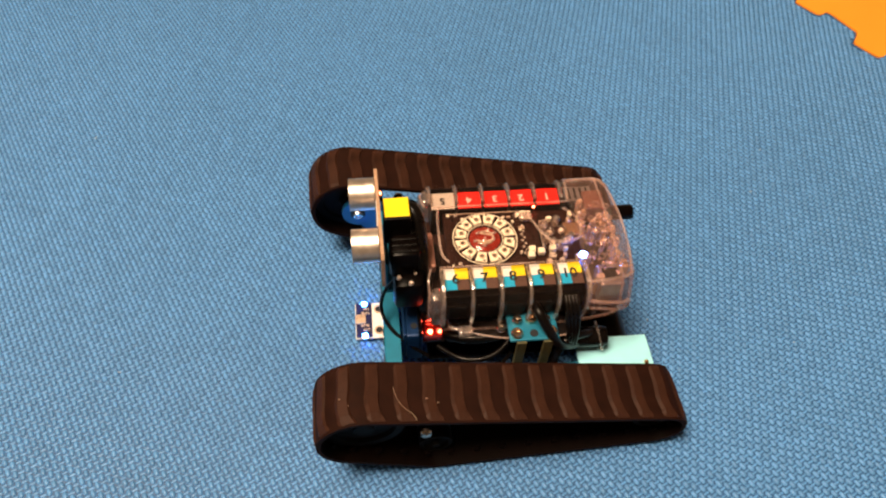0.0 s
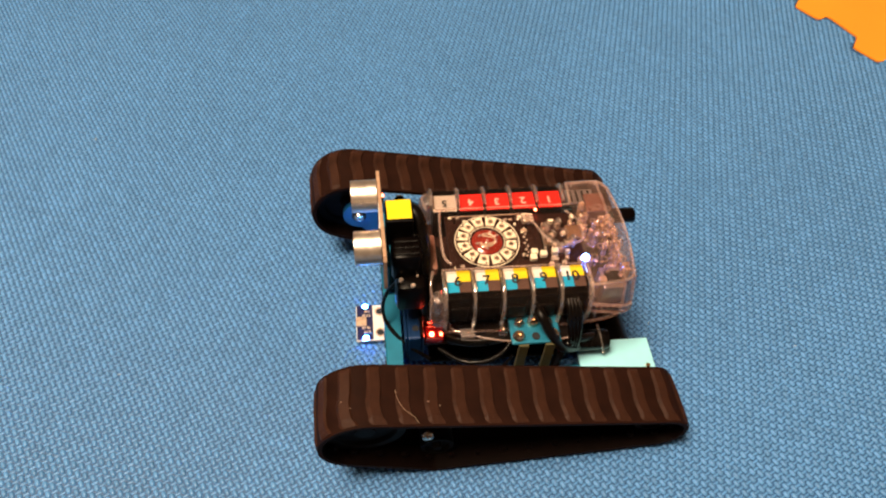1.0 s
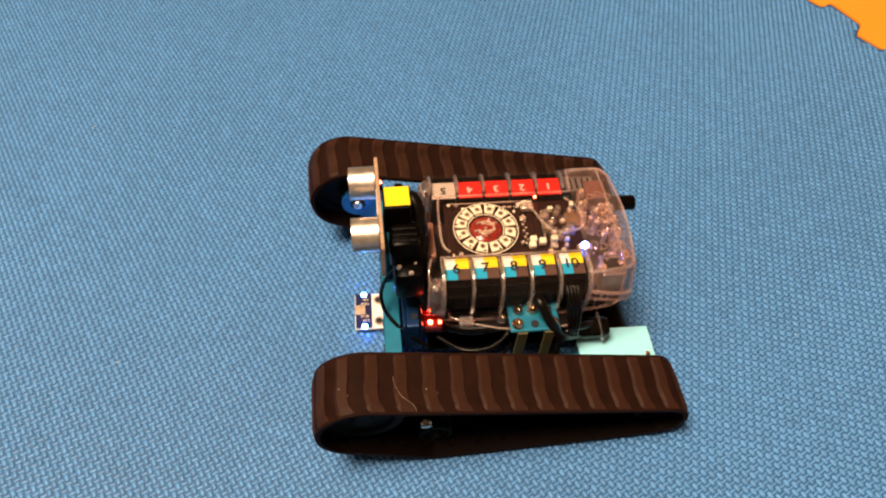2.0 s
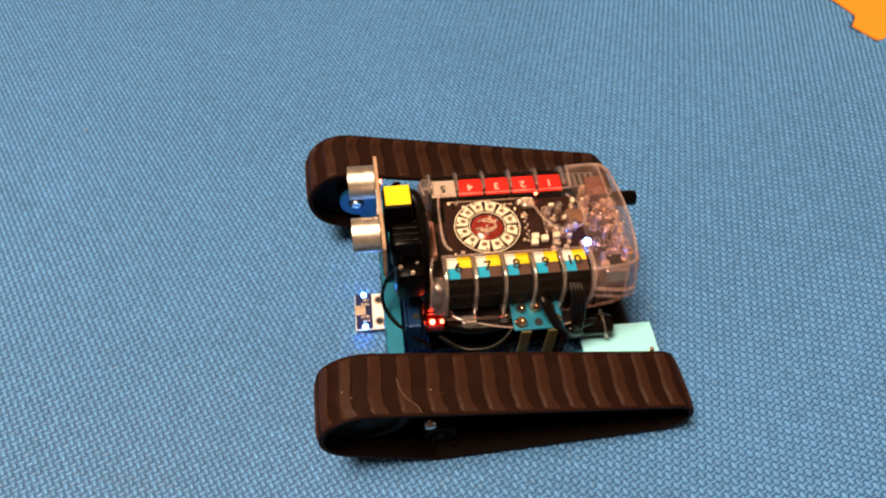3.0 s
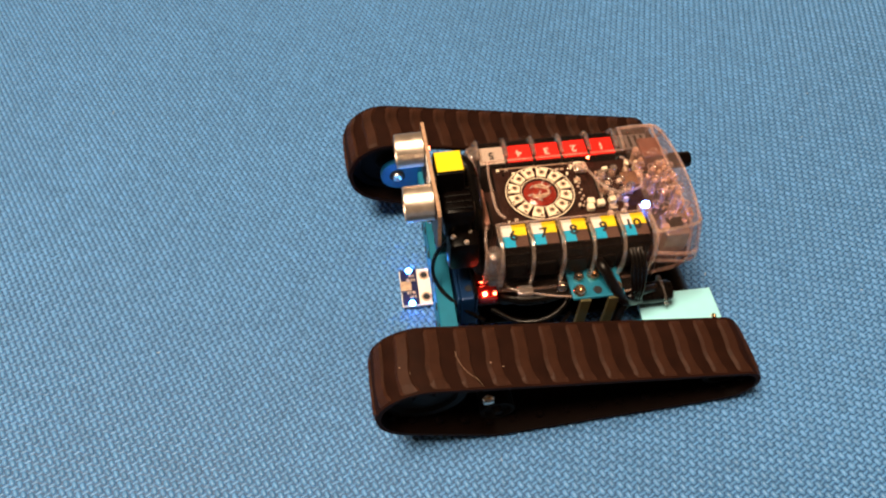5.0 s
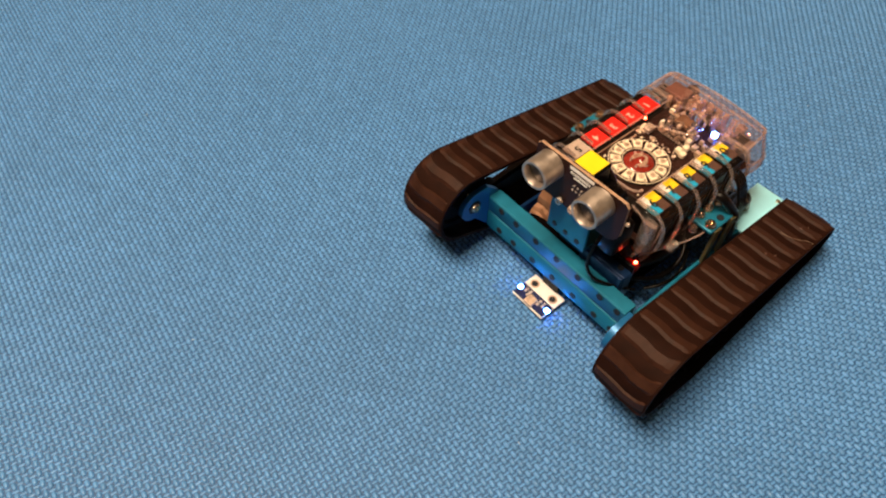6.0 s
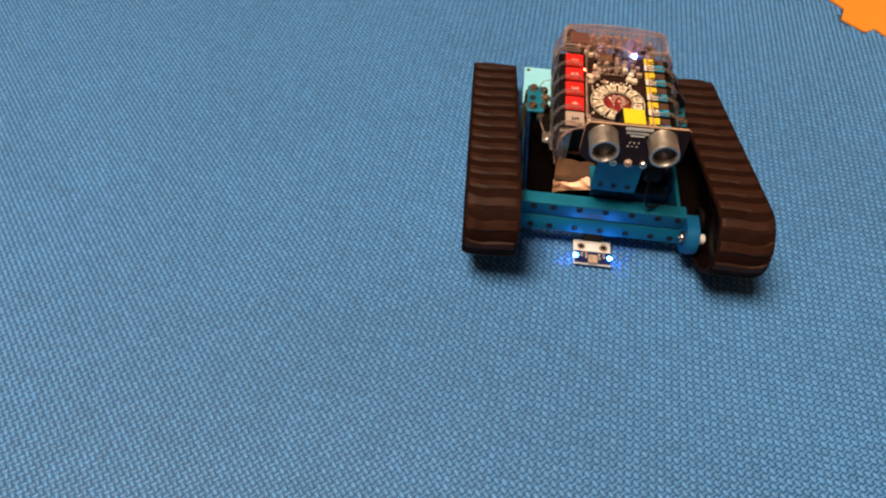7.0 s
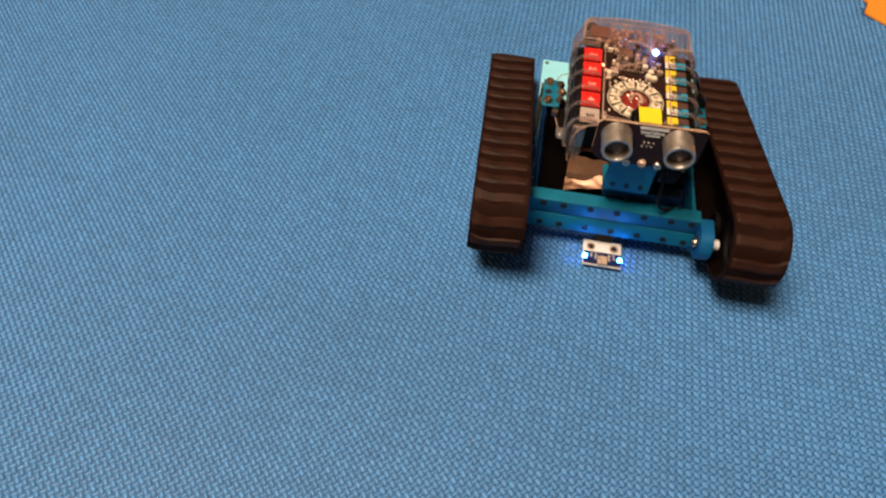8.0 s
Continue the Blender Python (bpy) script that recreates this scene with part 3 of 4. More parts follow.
        screw(bm, xf, cy + s * 0.0085, 0.0925, 0.0026 if s else 0.0024, "x", 0.0022)
        part("mount_screw", bm, M_STEEL if s else M_CHIP, board, smooth=True)
    # blue bracket that holds it
    bm = bmesh.new()
    add_box(bm, 0.0497, 0.000, 0.0775, 0.0020, 0.0265, 0.0250, 0.0006)
    add_box(bm, 0.0417, 0.000, 0.0662, 0.0180, 0.0265, 0.0020, 0.0006)
    br = part("sensor_bracket", bm, M_TEAL, robot, "blue anodised bracket with holes")
    for k in range(3):
        part("bracket_hole", lathe([(0.0016, 0), (0.0016, 0.0004)], (0.0507, -0.008 + 0.008 * k, 0.0700), "x", 10), M_HOLE, br)
    bm = bmesh.new()
    add_box(bm, 0.0395, 0.000, 0.0560, 0.0030, 0.0200, 0.0140, 0.0006)
    part("bracket_post", bm, M_BLUE, br)


LABEL_X = [0.0163 - 0.0142 * k for k in range(5)]


def build_ports(robot, body):
    """Five plug sockets on either side under their stickers."""
    for k, x in enumerate(LABEL_X):
        bm = bmesh.new()
        add_box(bm, x, 0.0264, 0.0795, 0.0128, 0.0165, 0.0195, 0.0006)
        add_box(bm, x, 0.0352, 0.0775, 0.0085, 0.0010, 0.0100, 0.0002)
        port = part("port", bm, M_BLACK, body)
        z, cx, cy = 0.0897, x, 0.0246
        w, h = 0.0122, 0.0125
        st = part("port_sticker", box(cx, cy, z, w, h, 0.0004), M_GREY, port, "square sticker quartered white, yellow, blue and dark")
        part("white_field", box(cx + w * 0.27, cy - h * 0.25, z + 0.0003, w * 0.46, h * 0.5, 0.0002), M_WHITE, st)
        part("yellow_field", box(cx - w * 0.23, cy - h * 0.25, z + 0.0003, w * 0.54, h * 0.5, 0.0002), M_YELLOW, st)
        part("blue_field", box(cx + w * 0.25, cy + h * 0.25, z + 0.0003, w * 0.5, h * 0.5, 0.0002), M_CYAN, st)
        lettering("digits", str(6 + k), 0.0078, pose(cx + 0.0003, cy + 0.0002, z + 0.0006, 0, 0, 180), M_INK, st)
    for k in range(5):
        x = 0.0182 - 0.0141 * k
        bm = bmesh.new()
        add_box(bm, x, -0.0282, 0.0795, 0.0128, 0.0165, 0.0195, 0.0006)
        add_box(bm, x, -0.0368, 0.0775, 0.0085, 0.0010, 0.0100, 0.0002)
        port = part("port", bm, M_BLACK, body)
        st = part("port_sticker", box(x, -0.0265, 0.0897, 0.0126, 0.0112, 0.0004), M_RED if k else M_PALE, port,
                  "red sticker with a pale digit" if k else "white sticker with a dark digit")
        lettering("digits", str(5 - k), 0.0062, pose(x, -0.0265, 0.0901, 0, 0, 0), M_INK_PALE if k else M_INK, st)


def build_ring(body):
    cz = 0.0885
    ring = part("light_ring", lathe([(0.0086, 0.0), (0.0166, 0.0), (0.0168, 0.0004), (0.0166, 0.0010), (0.0088, 0.0010), (0.0085, 0.0006)], (0, 0, cz), "z", 48), M_PCB, body, "round ring of twelve cream light squares", smooth=True)
    for r, w in ((0.0162, 0.0005), (0.0089, 0.0004)):
        bm = bmesh.new()
        n = 48
        va = [[bm.verts.new((q * math.cos(2 * math.pi * k / n), q * math.sin(2 * math.pi * k / n), cz + h)) for k in range(n)] for q, h in ((r, 0.0011), (r, 0.0013), (r + w, 0.0013), (r + w, 0.0011))]
        for m in range(4):
            for k in range(n):
                bm.faces.new((va[m][k], va[m][(k + 1) % n], va[(m + 1) % 4][(k + 1) % n], va[(m + 1) % 4][k]))
        part("rim", bm, M_RING, ring)
    first = None
    eyes = {}
    for k in range(12):
        a = k * math.pi / 6 + 0.26
        if first is None:
            bm = bmesh.new()
            lo, hi, top = [], [], []
            for px, py in ((-0.0028, -0.0021), (0.0028, -0.0030), (0.0028, 0.0030), (-0.0028, 0.0021)):
                lo.append(bm.verts.new((px, py, 0)))
                hi.append(bm.verts.new((px, py, 0.0009)))
                top.append(bm.verts.new((px * 0.88, py * 0.88, 0.0012)))
            for q in range(4):
                bm.faces.new((lo[q], lo[(q + 1) % 4], hi[(q + 1) % 4], hi[q]))
                bm.faces.new((hi[q], hi[(q + 1) % 4], top[(q + 1) % 4], top[q]))
            bm.faces.new(top)
            first = part("ring_led", bm, M_CREAM, ring)
            ob = first
        else:
            ob = new("ring_led", first.data)
            ob.parent = ring
        ob.matrix_basis = pose(0.01255 * math.cos(a), 0.01255 * math.sin(a), cz + 0.0010, 0, 0, math.degrees(a))
        for name, mat_eye in (("led_eye", M_CHIP), ("led_mark", M_GREY)):
            if name not in eyes:
                if name == "led_eye":
                    bme = lathe([(0.0015, 0.0), (0.0015, 0.0002), (0.0008, 0.0002), (0.0008, 0.0)], (-0.0002, 0, 0.0012), "z", 14)
                else:
                    bme = box(0.0022, 0.0016, 0.0013, 0.0008, 0.0012, 0.0003)
                eyes[name] = part(name, bme, mat_eye, ob).data
            else:
                new(name, eyes[name]).parent = ob
    # speaker dome in the middle, its red glow put into the colour
    part("dome", lathe([(0.0084, -0.004), (0.0084, 0.0), (0.0070, 0.0010), (0.0040, 0.0016), (0.0012, 0.0019)], (0, 0, cz + 0.0003), "z", 28), M_SPEAKER, ring, "round speaker dome with red glow put into its colour", smooth=True)
    # pale strokes and bits laid on the dome draw its highlights
    bm = bmesh.new()
    add_tube(bm, [(0.004 * math.cos(a), 0.004 * math.sin(a), cz + 0.0022) for a in np.linspace(0.4, 5.2, 12)], 0.0005, 6, 2)
    add_box(bm, 0.0005, 0.0030, cz + 0.0024, 0.0075, 0.0012, 0.0010, 0.0003, rot=(0, 0, 12))
    add_box(bm, -0.0005, -0.0022, cz + 0.0022, 0.0060, 0.0010, 0.0008, 0.0002, rot=(0, 0, -18))
    part("glint_strokes", bm, M_CHIP, ring, smooth=True)
    bm = bmesh.new()
    for gx, gy, ga in ((0.0034, -0.0030, 20), (-0.0042, 0.0012, 70), (0.0010, 0.0052, -30), (-0.0020, -0.0048, 45), (0.0050, 0.0020, 5), (0.0004, 0.0010, 60), (-0.0048, -0.0026, 15), (0.0022, 0.0032, 80)):
        add_box(bm, gx, gy, cz + 0.0021, 0.0026, 0.0011, 0.0012, 0.0004, rot=(12, 8, ga))
    part("dome_glints", bm, material("pink_glint", (0.85, 0.55, 0.48), 0.25, metal=0.7, vary=0.2, scale=400), ring, smooth=True)


def build_body(robot):
    # main board inside the case
    board = part("main_board", box(-0.0225, 0.000, 0.0690, 0.098, 0.064, 0.0016, 0.0004), M_PCB, robot, "dark brown controller circuit board full of parts")
    part("upper_board", box(-0.004, 0.000, 0.0868, 0.046, 0.0400, 0.0014, 0.0004), M_PCB, board)
    build_ports(robot, board)
    build_ring(board)
    for ob in board.children:
        if ob.name.startswith("light_ring"):
            ob.location.x = -0.0012
    rnd = random.Random(11)
    # rows of chips, cans and pins on the rear half
    for k in range(46):
        x, y = rnd.uniform(-0.071, -0.050), rnd.uniform(-0.024, 0.024)
        h = rnd.uniform(0.004, 0.0165)
        w, d = rnd.uniform(0.0015, 0.0050), rnd.uniform(0.0015, 0.0050)
        part("chip", box(x, y, 0.0698 + h / 2, w, d, h, 0.0004), rnd.choice([M_CHIP, M_SILVER, M_BLACK, M_CREAM, M_PCB, M_CHIP]), board)
    for k in range(16):
        x, y = rnd.uniform(-0.050, -0.021), rnd.choice([rnd.uniform(-0.018, -0.010), rnd.uniform(0.006, 0.016), rnd.uniform(-0.018, 0.016)])
        w, d = rnd.uniform(0.0012, 0.0035), rnd.uniform(0.0012, 0.0035)
        part("chip", box(x, y, 0.0870, w, d, 0.0030, 0.0003), rnd.choice([M_CHIP, M_SILVER, M_BLACK, M_CREAM]), board)
    # small parts, pads and traces round the light ring
    for k in range(44):
        x, y = rnd.uniform(-0.0235, 0.0170), rnd.uniform(-0.0185, 0.0185)
        if (x + 0.0012) ** 2 + y ** 2 < 0.0178 ** 2:
            continue
        part("smd_part", box(x, y, 0.0880, rnd.uniform(0.0008, 0.0022), rnd.uniform(0.0008, 0.0018), 0.0010, 0.0002), rnd.choice([M_CHIP, M_SILVER, M_CREAM, M_BLACK]), board)
    for k in range(10):
        x = -0.0222 + 0.0012 * (k % 2)
        part("solder_pad", lathe([(0.0007, 0), (0.0007, 0.0003), (0.0003, 0.0006)], (x, -0.0090 + 0.0020 * k, 0.0876), "z", 8), M_SILVER, board)
    for sy in (-1, 1):
        part("board_trace", box(-0.0040, sy * 0.0188, 0.0877, 0.0400, 0.0005, 0.0003), M_CHIP, board)
    # tall clear-topped parts under the raised window
    for x, y, r in ((-0.0330, -0.0070, 0.0024), (-0.0330, 0.0010, 0.0021), (-0.0395, 0.0060, 0.0020), (-0.0455, 0.0020, 0.0022), (-0.0400, -0.0100, 0.0020)):
        post = part("lens_post", lathe([(r, 0.0), (r, 0.0050), (r * 0.8, 0.0060), (r * 0.3, 0.0064)], (x, y, 0.0860), "z", 16), M_EDGE, board, "clear round light post", smooth=True)
        part("post_core", lathe([(r * 0.5, 0.0), (r * 0.5, 0.0030), (r * 0.2, 0.0036)], (x, y, 0.0860), "z", 10), M_SILVER, post, smooth=True)
    part("rear_board", box(-0.0350, 0.000, 0.0852, 0.0330, 0.0400, 0.0014, 0.0004), M_PCB, board)
    for x, y in ((-0.0560, -0.0230), (-0.0650, -0.0225), (-0.0570, -0.0165), (-0.0655, -0.0150), (-0.0605, -0.0095), (-0.0675, -0.0105), (-0.0600, -0.0030), (-0.0690, -0.0040), (-0.0630, 0.0040), (-0.0700, 0.0030), (-0.0360, -0.0040), (-0.0425, -0.0050), (-0.0365, 0.0025), (-0.0430, 0.0020), (-0.0205, -0.0165)):
        cap = part("capacitor", lathe([(0.0015, 0.0), (0.0016, 0.0085), (0.0012, 0.0094), (0.0007, 0.0092), (0.0004, 0.0098)], (x, y, 0.0790 + rnd.uniform(-0.002, 0.0010)), "z", 14), rnd.choice([M_SILVER, M_SILVER, M_CHIP]), board, smooth=True)
        part("socket_rim", tube([(x + 0.0023 * math.cos(q), y + 0.0023 * math.sin(q), 0.0880) for q in np.linspace(0.3, 5.6, 9)], 0.00035, 5), M_EDGE, cap, smooth=True)
    # scattered pinkish bits, added to draw glints under the rear lid
    m_pink = material("rear_glint", (0.88, 0.60, 0.52), 0.22, metal=0.75, vary=0.2, scale=400)
    for k in range(22):
        x, y = rnd.uniform(-0.071, -0.048), rnd.uniform(-0.022, 0.026)
        part("glint_bit", box(x, y, 0.0868 + rnd.uniform(0, 0.0022), rnd.uniform(0.0010, 0.0030), rnd.uniform(0.0008, 0.0018), 0.0012, 0.0004,
                             rot=(rnd.uniform(-20, 20), rnd.uniform(-20, 20), rnd.uniform(0, 180))), m_pink, board, smooth=True)
    for k in range(9):
        part("pin", lathe([(0.0006, 0), (0.0006, 0.0010), (0.0003, 0.0013)], (-0.0315, -0.009 + 0.0018 * k, 0.0860), "z", 8), M_SILVER, board)
    part("pin_strip", box(-0.0315, -0.0018, 0.0845, 0.0028, 0.020, 0.0030, 0.0002), M_BLACK, board)
    part("radio_module", box(-0.0430, -0.0015, 0.0845, 0.0200, 0.0180, 0.0016, 0.0003), M_PCB, board)
    part("radio_can", box(-0.0480, -0.0055, 0.0864, 0.0080, 0.0090, 0.0022, 0.0005), M_COPPER, board, "copper-coloured shield can")
    part("crystal", box(-0.0245, -0.0130, 0.0900, 0.0060, 0.0050, 0.0030, 0.0008), M_SILVER, board)
    for x, y in ((-0.0235, -0.0155), (-0.0245, 0.0080), (-0.0290, 0.0095), (-0.0235, 0.0115)):
        part("button_cap", box(x, y, 0.0890, 0.0036, 0.0034, 0.0030, 0.0007), M_CREAM, board)
    part("status_led", lathe([(0.0018, 0.0), (0.0018, 0.0014), (0.0009, 0.0020)], (-0.0500, 0.0130, 0.0882), "z", 12), M_LED_TOP, board, "lit blue status light", smooth=True)
    part("signal_led", lathe([(0.0007, 0.0), (0.0007, 0.0008), (0.0003, 0.0010)], (-0.0300, -0.0200, 0.0890), "z", 8), M_LED_RED, board, "faint red light")
    part("power_jack", lathe([(0.0040, 0.0), (0.0042, 0.0006), (0.0042, 0.0120), (0.0036, 0.0126)], (-0.0890, -0.0260, 0.0740), "x", 18), M_BLACK, board, smooth=True)
    part("usb_socket", box(-0.0660, 0.0170, 0.0760, 0.0080, 0.0110, 0.0080, 0.0006), M_SILVER, board)
    part("label_strip", box(-0.0560, -0.0285, 0.0885, 0.0150, 0.0100, 0.0006, 0.0002), material("grey_plate", (0.20, 0.19, 0.19), 0.35, metal=0.4), board)
    for k in range(4):
        part("contact", box(-0.0510 - 0.0033 * k, -0.0285, 0.0889, 0.0012, 0.0075, 0.0004), M_BLACK, board)

    # clear case: chamfered box with a square, gently bowed rear, open below
    stations = [(0.0300, 0.0290, 0.0330, 0.0300, 0.0915, 0.0860, 0.0620), (0.0260, 0.0335, 0.0380, 0.0335, 0.0935, 0.0855, 0.0590),
                (-0.0480, 0.0335, 0.0380, 0.0330, 0.0935, 0.0840, 0.0590), (-0.0645, 0.0325, 0.0375, 0.0320, 0.0950, 0.0800, 0.0615),
                (-0.0695, 0.0290, 0.0355, 0.0300, 0.0935, 0.0790, 0.0640)]
    BOW = [0.0, 0.0, 0.0, 0.0010, 0.0030]
    bm = bmesh.new()
    rings = []
    for (x, a, b, c, zt, zm, zb), bow in zip(stations, BOW):
        rings.append([bm.verts.new((x - bow * max(0.0, 1 - (y / b) ** 2), y, z)) for y, z in
                      ((-c, zb), (-b, zm - 0.006), (-b, zm), (-a, zt), (-a * 0.5, zt), (0.0, zt), (a * 0.5, zt), (a, zt), (b, zm), (b, zm - 0.006), (c, zb))])
    for n, (p, q) in enumerate(zip(rings[:-1], rings[1:])):
        for k in range(10):
            f = bm.faces.new((p[k], p[k + 1], q[k + 1], q[k]))
            f.material_index = 1 if n >= 2 else 0
    last = rings[-1]
    low = [bm.verts.new((last[k].co.x, last[k].co.y, 0.0640)) for k in (4, 5, 6)]
    for quad in ((last[0], last[1], last[2], last[3], last[4], low[0]), (low[0], last[4], last[5], low[1]), (low[1], last[5], last[6], low[2]),
                 (low[2], last[6], last[7], last[8], last[9], last[10])):
        f = bm.faces.new(quad)
        f.material_index = 1
    case = part("clear_case", bm, [M_CLEAR, M_CLEAR_REAR], robot, "clear acrylic case over the circuit board")
    sol = case.modifiers.new("thickness", "SOLIDIFY")
    sol.thickness, sol.offset = 0.0012, 1
    # ribs between the ports, and pale rim tubes that draw the bright edge lines
    def rib(name, pts, r=0.0009):
        part(name, tube(pts, r, 6), M_RIM if name in ("edge_rim", "window_rim", "corner_rib") else M_EDGE, case, smooth=True)
    for k in range(6):
        x = LABEL_X[0] + 0.0071 - 0.0142 * k
        rib("rib", [(x, 0.0195, 0.0925), (x, 0.0300, 0.0932), (x, 0.0355, 0.0900), (x, 0.0383, 0.0845), (x, 0.0385, 0.0760), (x, 0.0378, 0.0700)], 0.0010)
        x = 0.0253 - 0.0141 * k
        rib("rib", [(x, -0.0225, 0.0925), (x, -0.0320, 0.0932), (x, -0.0365, 0.0895), (x, -0.0385, 0.0845), (x, -0.0385, 0.0760), (x, -0.0378, 0.0700)], 0.0010)
    for s in (-1, 1):
        rib("edge_rim", [(0.0300, s * 0.030, 0.0620), (0.0300, s * 0.033, 0.0800), (0.0300, s * 0.033, 0.0862), (0.0300, s * 0.029, 0.0916)], 0.0007)
        rib("edge_rim", [(0.0260, s * 0.0335, 0.0590), (0.0, s * 0.0340, 0.0580), (-0.030, s * 0.0335, 0.0585), (-0.0480, s * 0.033, 0.0590), (-0.0645, s * 0.0320, 0.0615), (-0.0700, s * 0.0300, 0.0640)], 0.0009)
        rib("edge_rim", [(-0.0480, s * 0.0335, 0.0940), (-0.0645, s * 0.0325, 0.0953), (-0.0700, s * 0.0290, 0.0938)], 0.0009)
        rib("edge_rim", [(-0.0480, s * 0.0380, 0.0842), (-0.0645, s * 0.0375, 0.0802), (-0.0700, s * 0.0355, 0.0792)], 0.0010)
        rib("edge_rim", [(-0.0480, s * 0.0380, 0.0782), (-0.0645, s * 0.0375, 0.0742), (-0.0700, s * 0.0355, 0.0732)], 0.0008)
        rib("edge_rim", [(-0.0645, s * 0.0325, 0.0952), (-0.0647, s * 0.0375, 0.0802), (-0.0647, s * 0.0375, 0.0742), (-0.0645, s * 0.0320, 0.0615)], 0.0008)
        rib("edge_rim", [(-0.0700, s * 0.0290, 0.0938), (-0.0702, s * 0.0355, 0.0792), (-0.0702, s * 0.0355, 0.0732), (-0.0700, s * 0.0300, 0.0640)], 0.0009)
        rib("edge_rim", [(0.024, s * 0.0195, 0.0932), (-0.0480, s * 0.0195, 0.0932)], 0.0006)
        rib("edge_rim", [(-0.0480, s * 0.0200, 0.0938), (-0.0482, s * 0.0335, 0.0938), (-0.0484, s * 0.0380, 0.0842), (-0.0484, s * 0.0380, 0.0780)], 0.0008)
    rib("edge_rim", [(-0.0700, -0.0290, 0.0938), (-0.0722, -0.0150, 0.0940), (-0.0730, 0.0, 0.0940), (-0.0722, 0.0150, 0.0940), (-0.0700, 0.0290, 0.0938)], 0.0007)
    rib("edge_rim", [(-0.0645, -0.0325, 0.0953), (-0.0655, 0.0, 0.0955), (-0.0645, 0.0325, 0.0953)], 0.0006)
    rib("edge_rim", [(-0.0700, -0.0300, 0.0640), (-0.0722, -0.0150, 0.0640), (-0.0730, 0.0, 0.0640), (-0.0722, 0.0150, 0.0640), (-0.0700, 0.0300, 0.0640)], 0.0010)
    for s in (-1, 1):
        part("case_corner", box(0.0262, s * 0.0315, 0.0770, 0.0064, 0.0085, 0.0240, 0.0024), M_EDGE, case, smooth=True)
        rib("corner_rib", [(0.0300, s * 0.0300, 0.0905), (0.0304, s * 0.0340, 0.0850), (0.0304, s * 0.0345, 0.0760), (0.0300, s * 0.0310, 0.0640)], 0.0006)
        rib("corner_rib", [(0.0285, s * 0.0200, 0.0930), (0.0300, s * 0.0260, 0.0932), (0.0300, s * 0.0310, 0.0905), (0.0270, s * 0.0355, 0.0880)], 0.0006)
        rib("corner_rib", [(0.0235, s * 0.0368, 0.0875), (0.0240, s * 0.0362, 0.0760), (0.0236, s * 0.0345, 0.0640)], 0.0007)
        # clear flange that widens towards the side bracket
        outline = [(0.0200, 0.0330), (0.0170, 0.0374), (-0.0080, 0.0448), (-0.0400, 0.0448), (-0.0470, 0.0385), (-0.0480, 0.0330)]
        bmf = bmesh.new()
        lo = [bmf.verts.new((px, s * py, 0.0640)) for px, py in outline]
        hi = [bmf.verts.new((px, s * py, 0.0658)) for px, py in outline]
        bmf.faces.new(lo)
        bmf.faces.new(hi)
        for q in range(len(outline)):
            bmf.faces.new((lo[q], lo[(q + 1) % len(outline)], hi[(q + 1) % len(outline)], hi[q]))
        part("case_flange", bmf, M_CLEAR, case, "clear flange with screws")
        rib("edge_rim", [(px, s * py, 0.0652) for px, py in outline[:5]], 0.0005)
        part("clear_clip", box(0.0120, s * 0.0405, 0.0672, 0.0075, 0.0050, 0.0034, 0.0010), M_EDGE, case)
        # grid of little windows moulded into the rear side
        for k in range(4):
            rib("side_bar", [(-0.0520 - 0.0032 * k, s * (0.0374 - 0.0006 * k), 0.0800 - 0.0007 * k), (-0.0530 - 0.0032 * k, s * (0.0366 - 0.0006 * k), 0.0735)], 0.0006)
    # moulded dimples over the rear sockets
    for k in range(20):
        x, y = -0.0530 - 0.0046 * (k % 4), -0.0165 + 0.0082 * (k // 4) + 0.0016 * (k % 2)
        part("dimple", tube([(x + 0.0017 * math.cos(q), y + 0.0017 * math.sin(q), 0.0934) for q in np.linspace(0, 6.0, 8)], 0.00045, 5), M_RIM, case, smooth=True)
    # sockets against the rear wall
    part("rear_socket", box(-0.0630, -0.0225, 0.0805, 0.0110, 0.0130, 0.0200, 0.0008), M_SOCKET, board, "reddish brown socket block")
    part("rear_socket", box(-0.0630, 0.0225, 0.0770, 0.0120, 0.0130, 0.0140, 0.0008), M_TIN, board, "dull metal socket")
    part("socket_slot", box(-0.0630, 0.0225, 0.0842, 0.0080, 0.0070, 0.0006), M_BLACK, board)
    for k in range(6):
        part("socket_tab", box(-0.0680, -0.0130 + 0.0052 * k, 0.0840, 0.0026, 0.0030, 0.0110, 0.0005), M_SILVER if k % 2 else M_CHIP, board)
    # raised window over the radio module
    rib("window_rim", [(-0.0225, -0.0120, 0.0940), (-0.0265, -0.0060, 0.0944), (-0.0290, 0.0000, 0.0944), (-0.0340, 0.0070, 0.0944), (-0.0420, 0.0080, 0.0944), (-0.0490, 0.0050, 0.0944), (-0.0500, -0.0060, 0.0944), (-0.0440, -0.0140, 0.0944)], 0.0007)
    rib("window_rim", [(0.0180, -0.0180, 0.0942), (0.0220, -0.0160, 0.0942), (0.0225, 0.0100, 0.0942), (0.0190, 0.0170, 0.0942)], 0.0007)


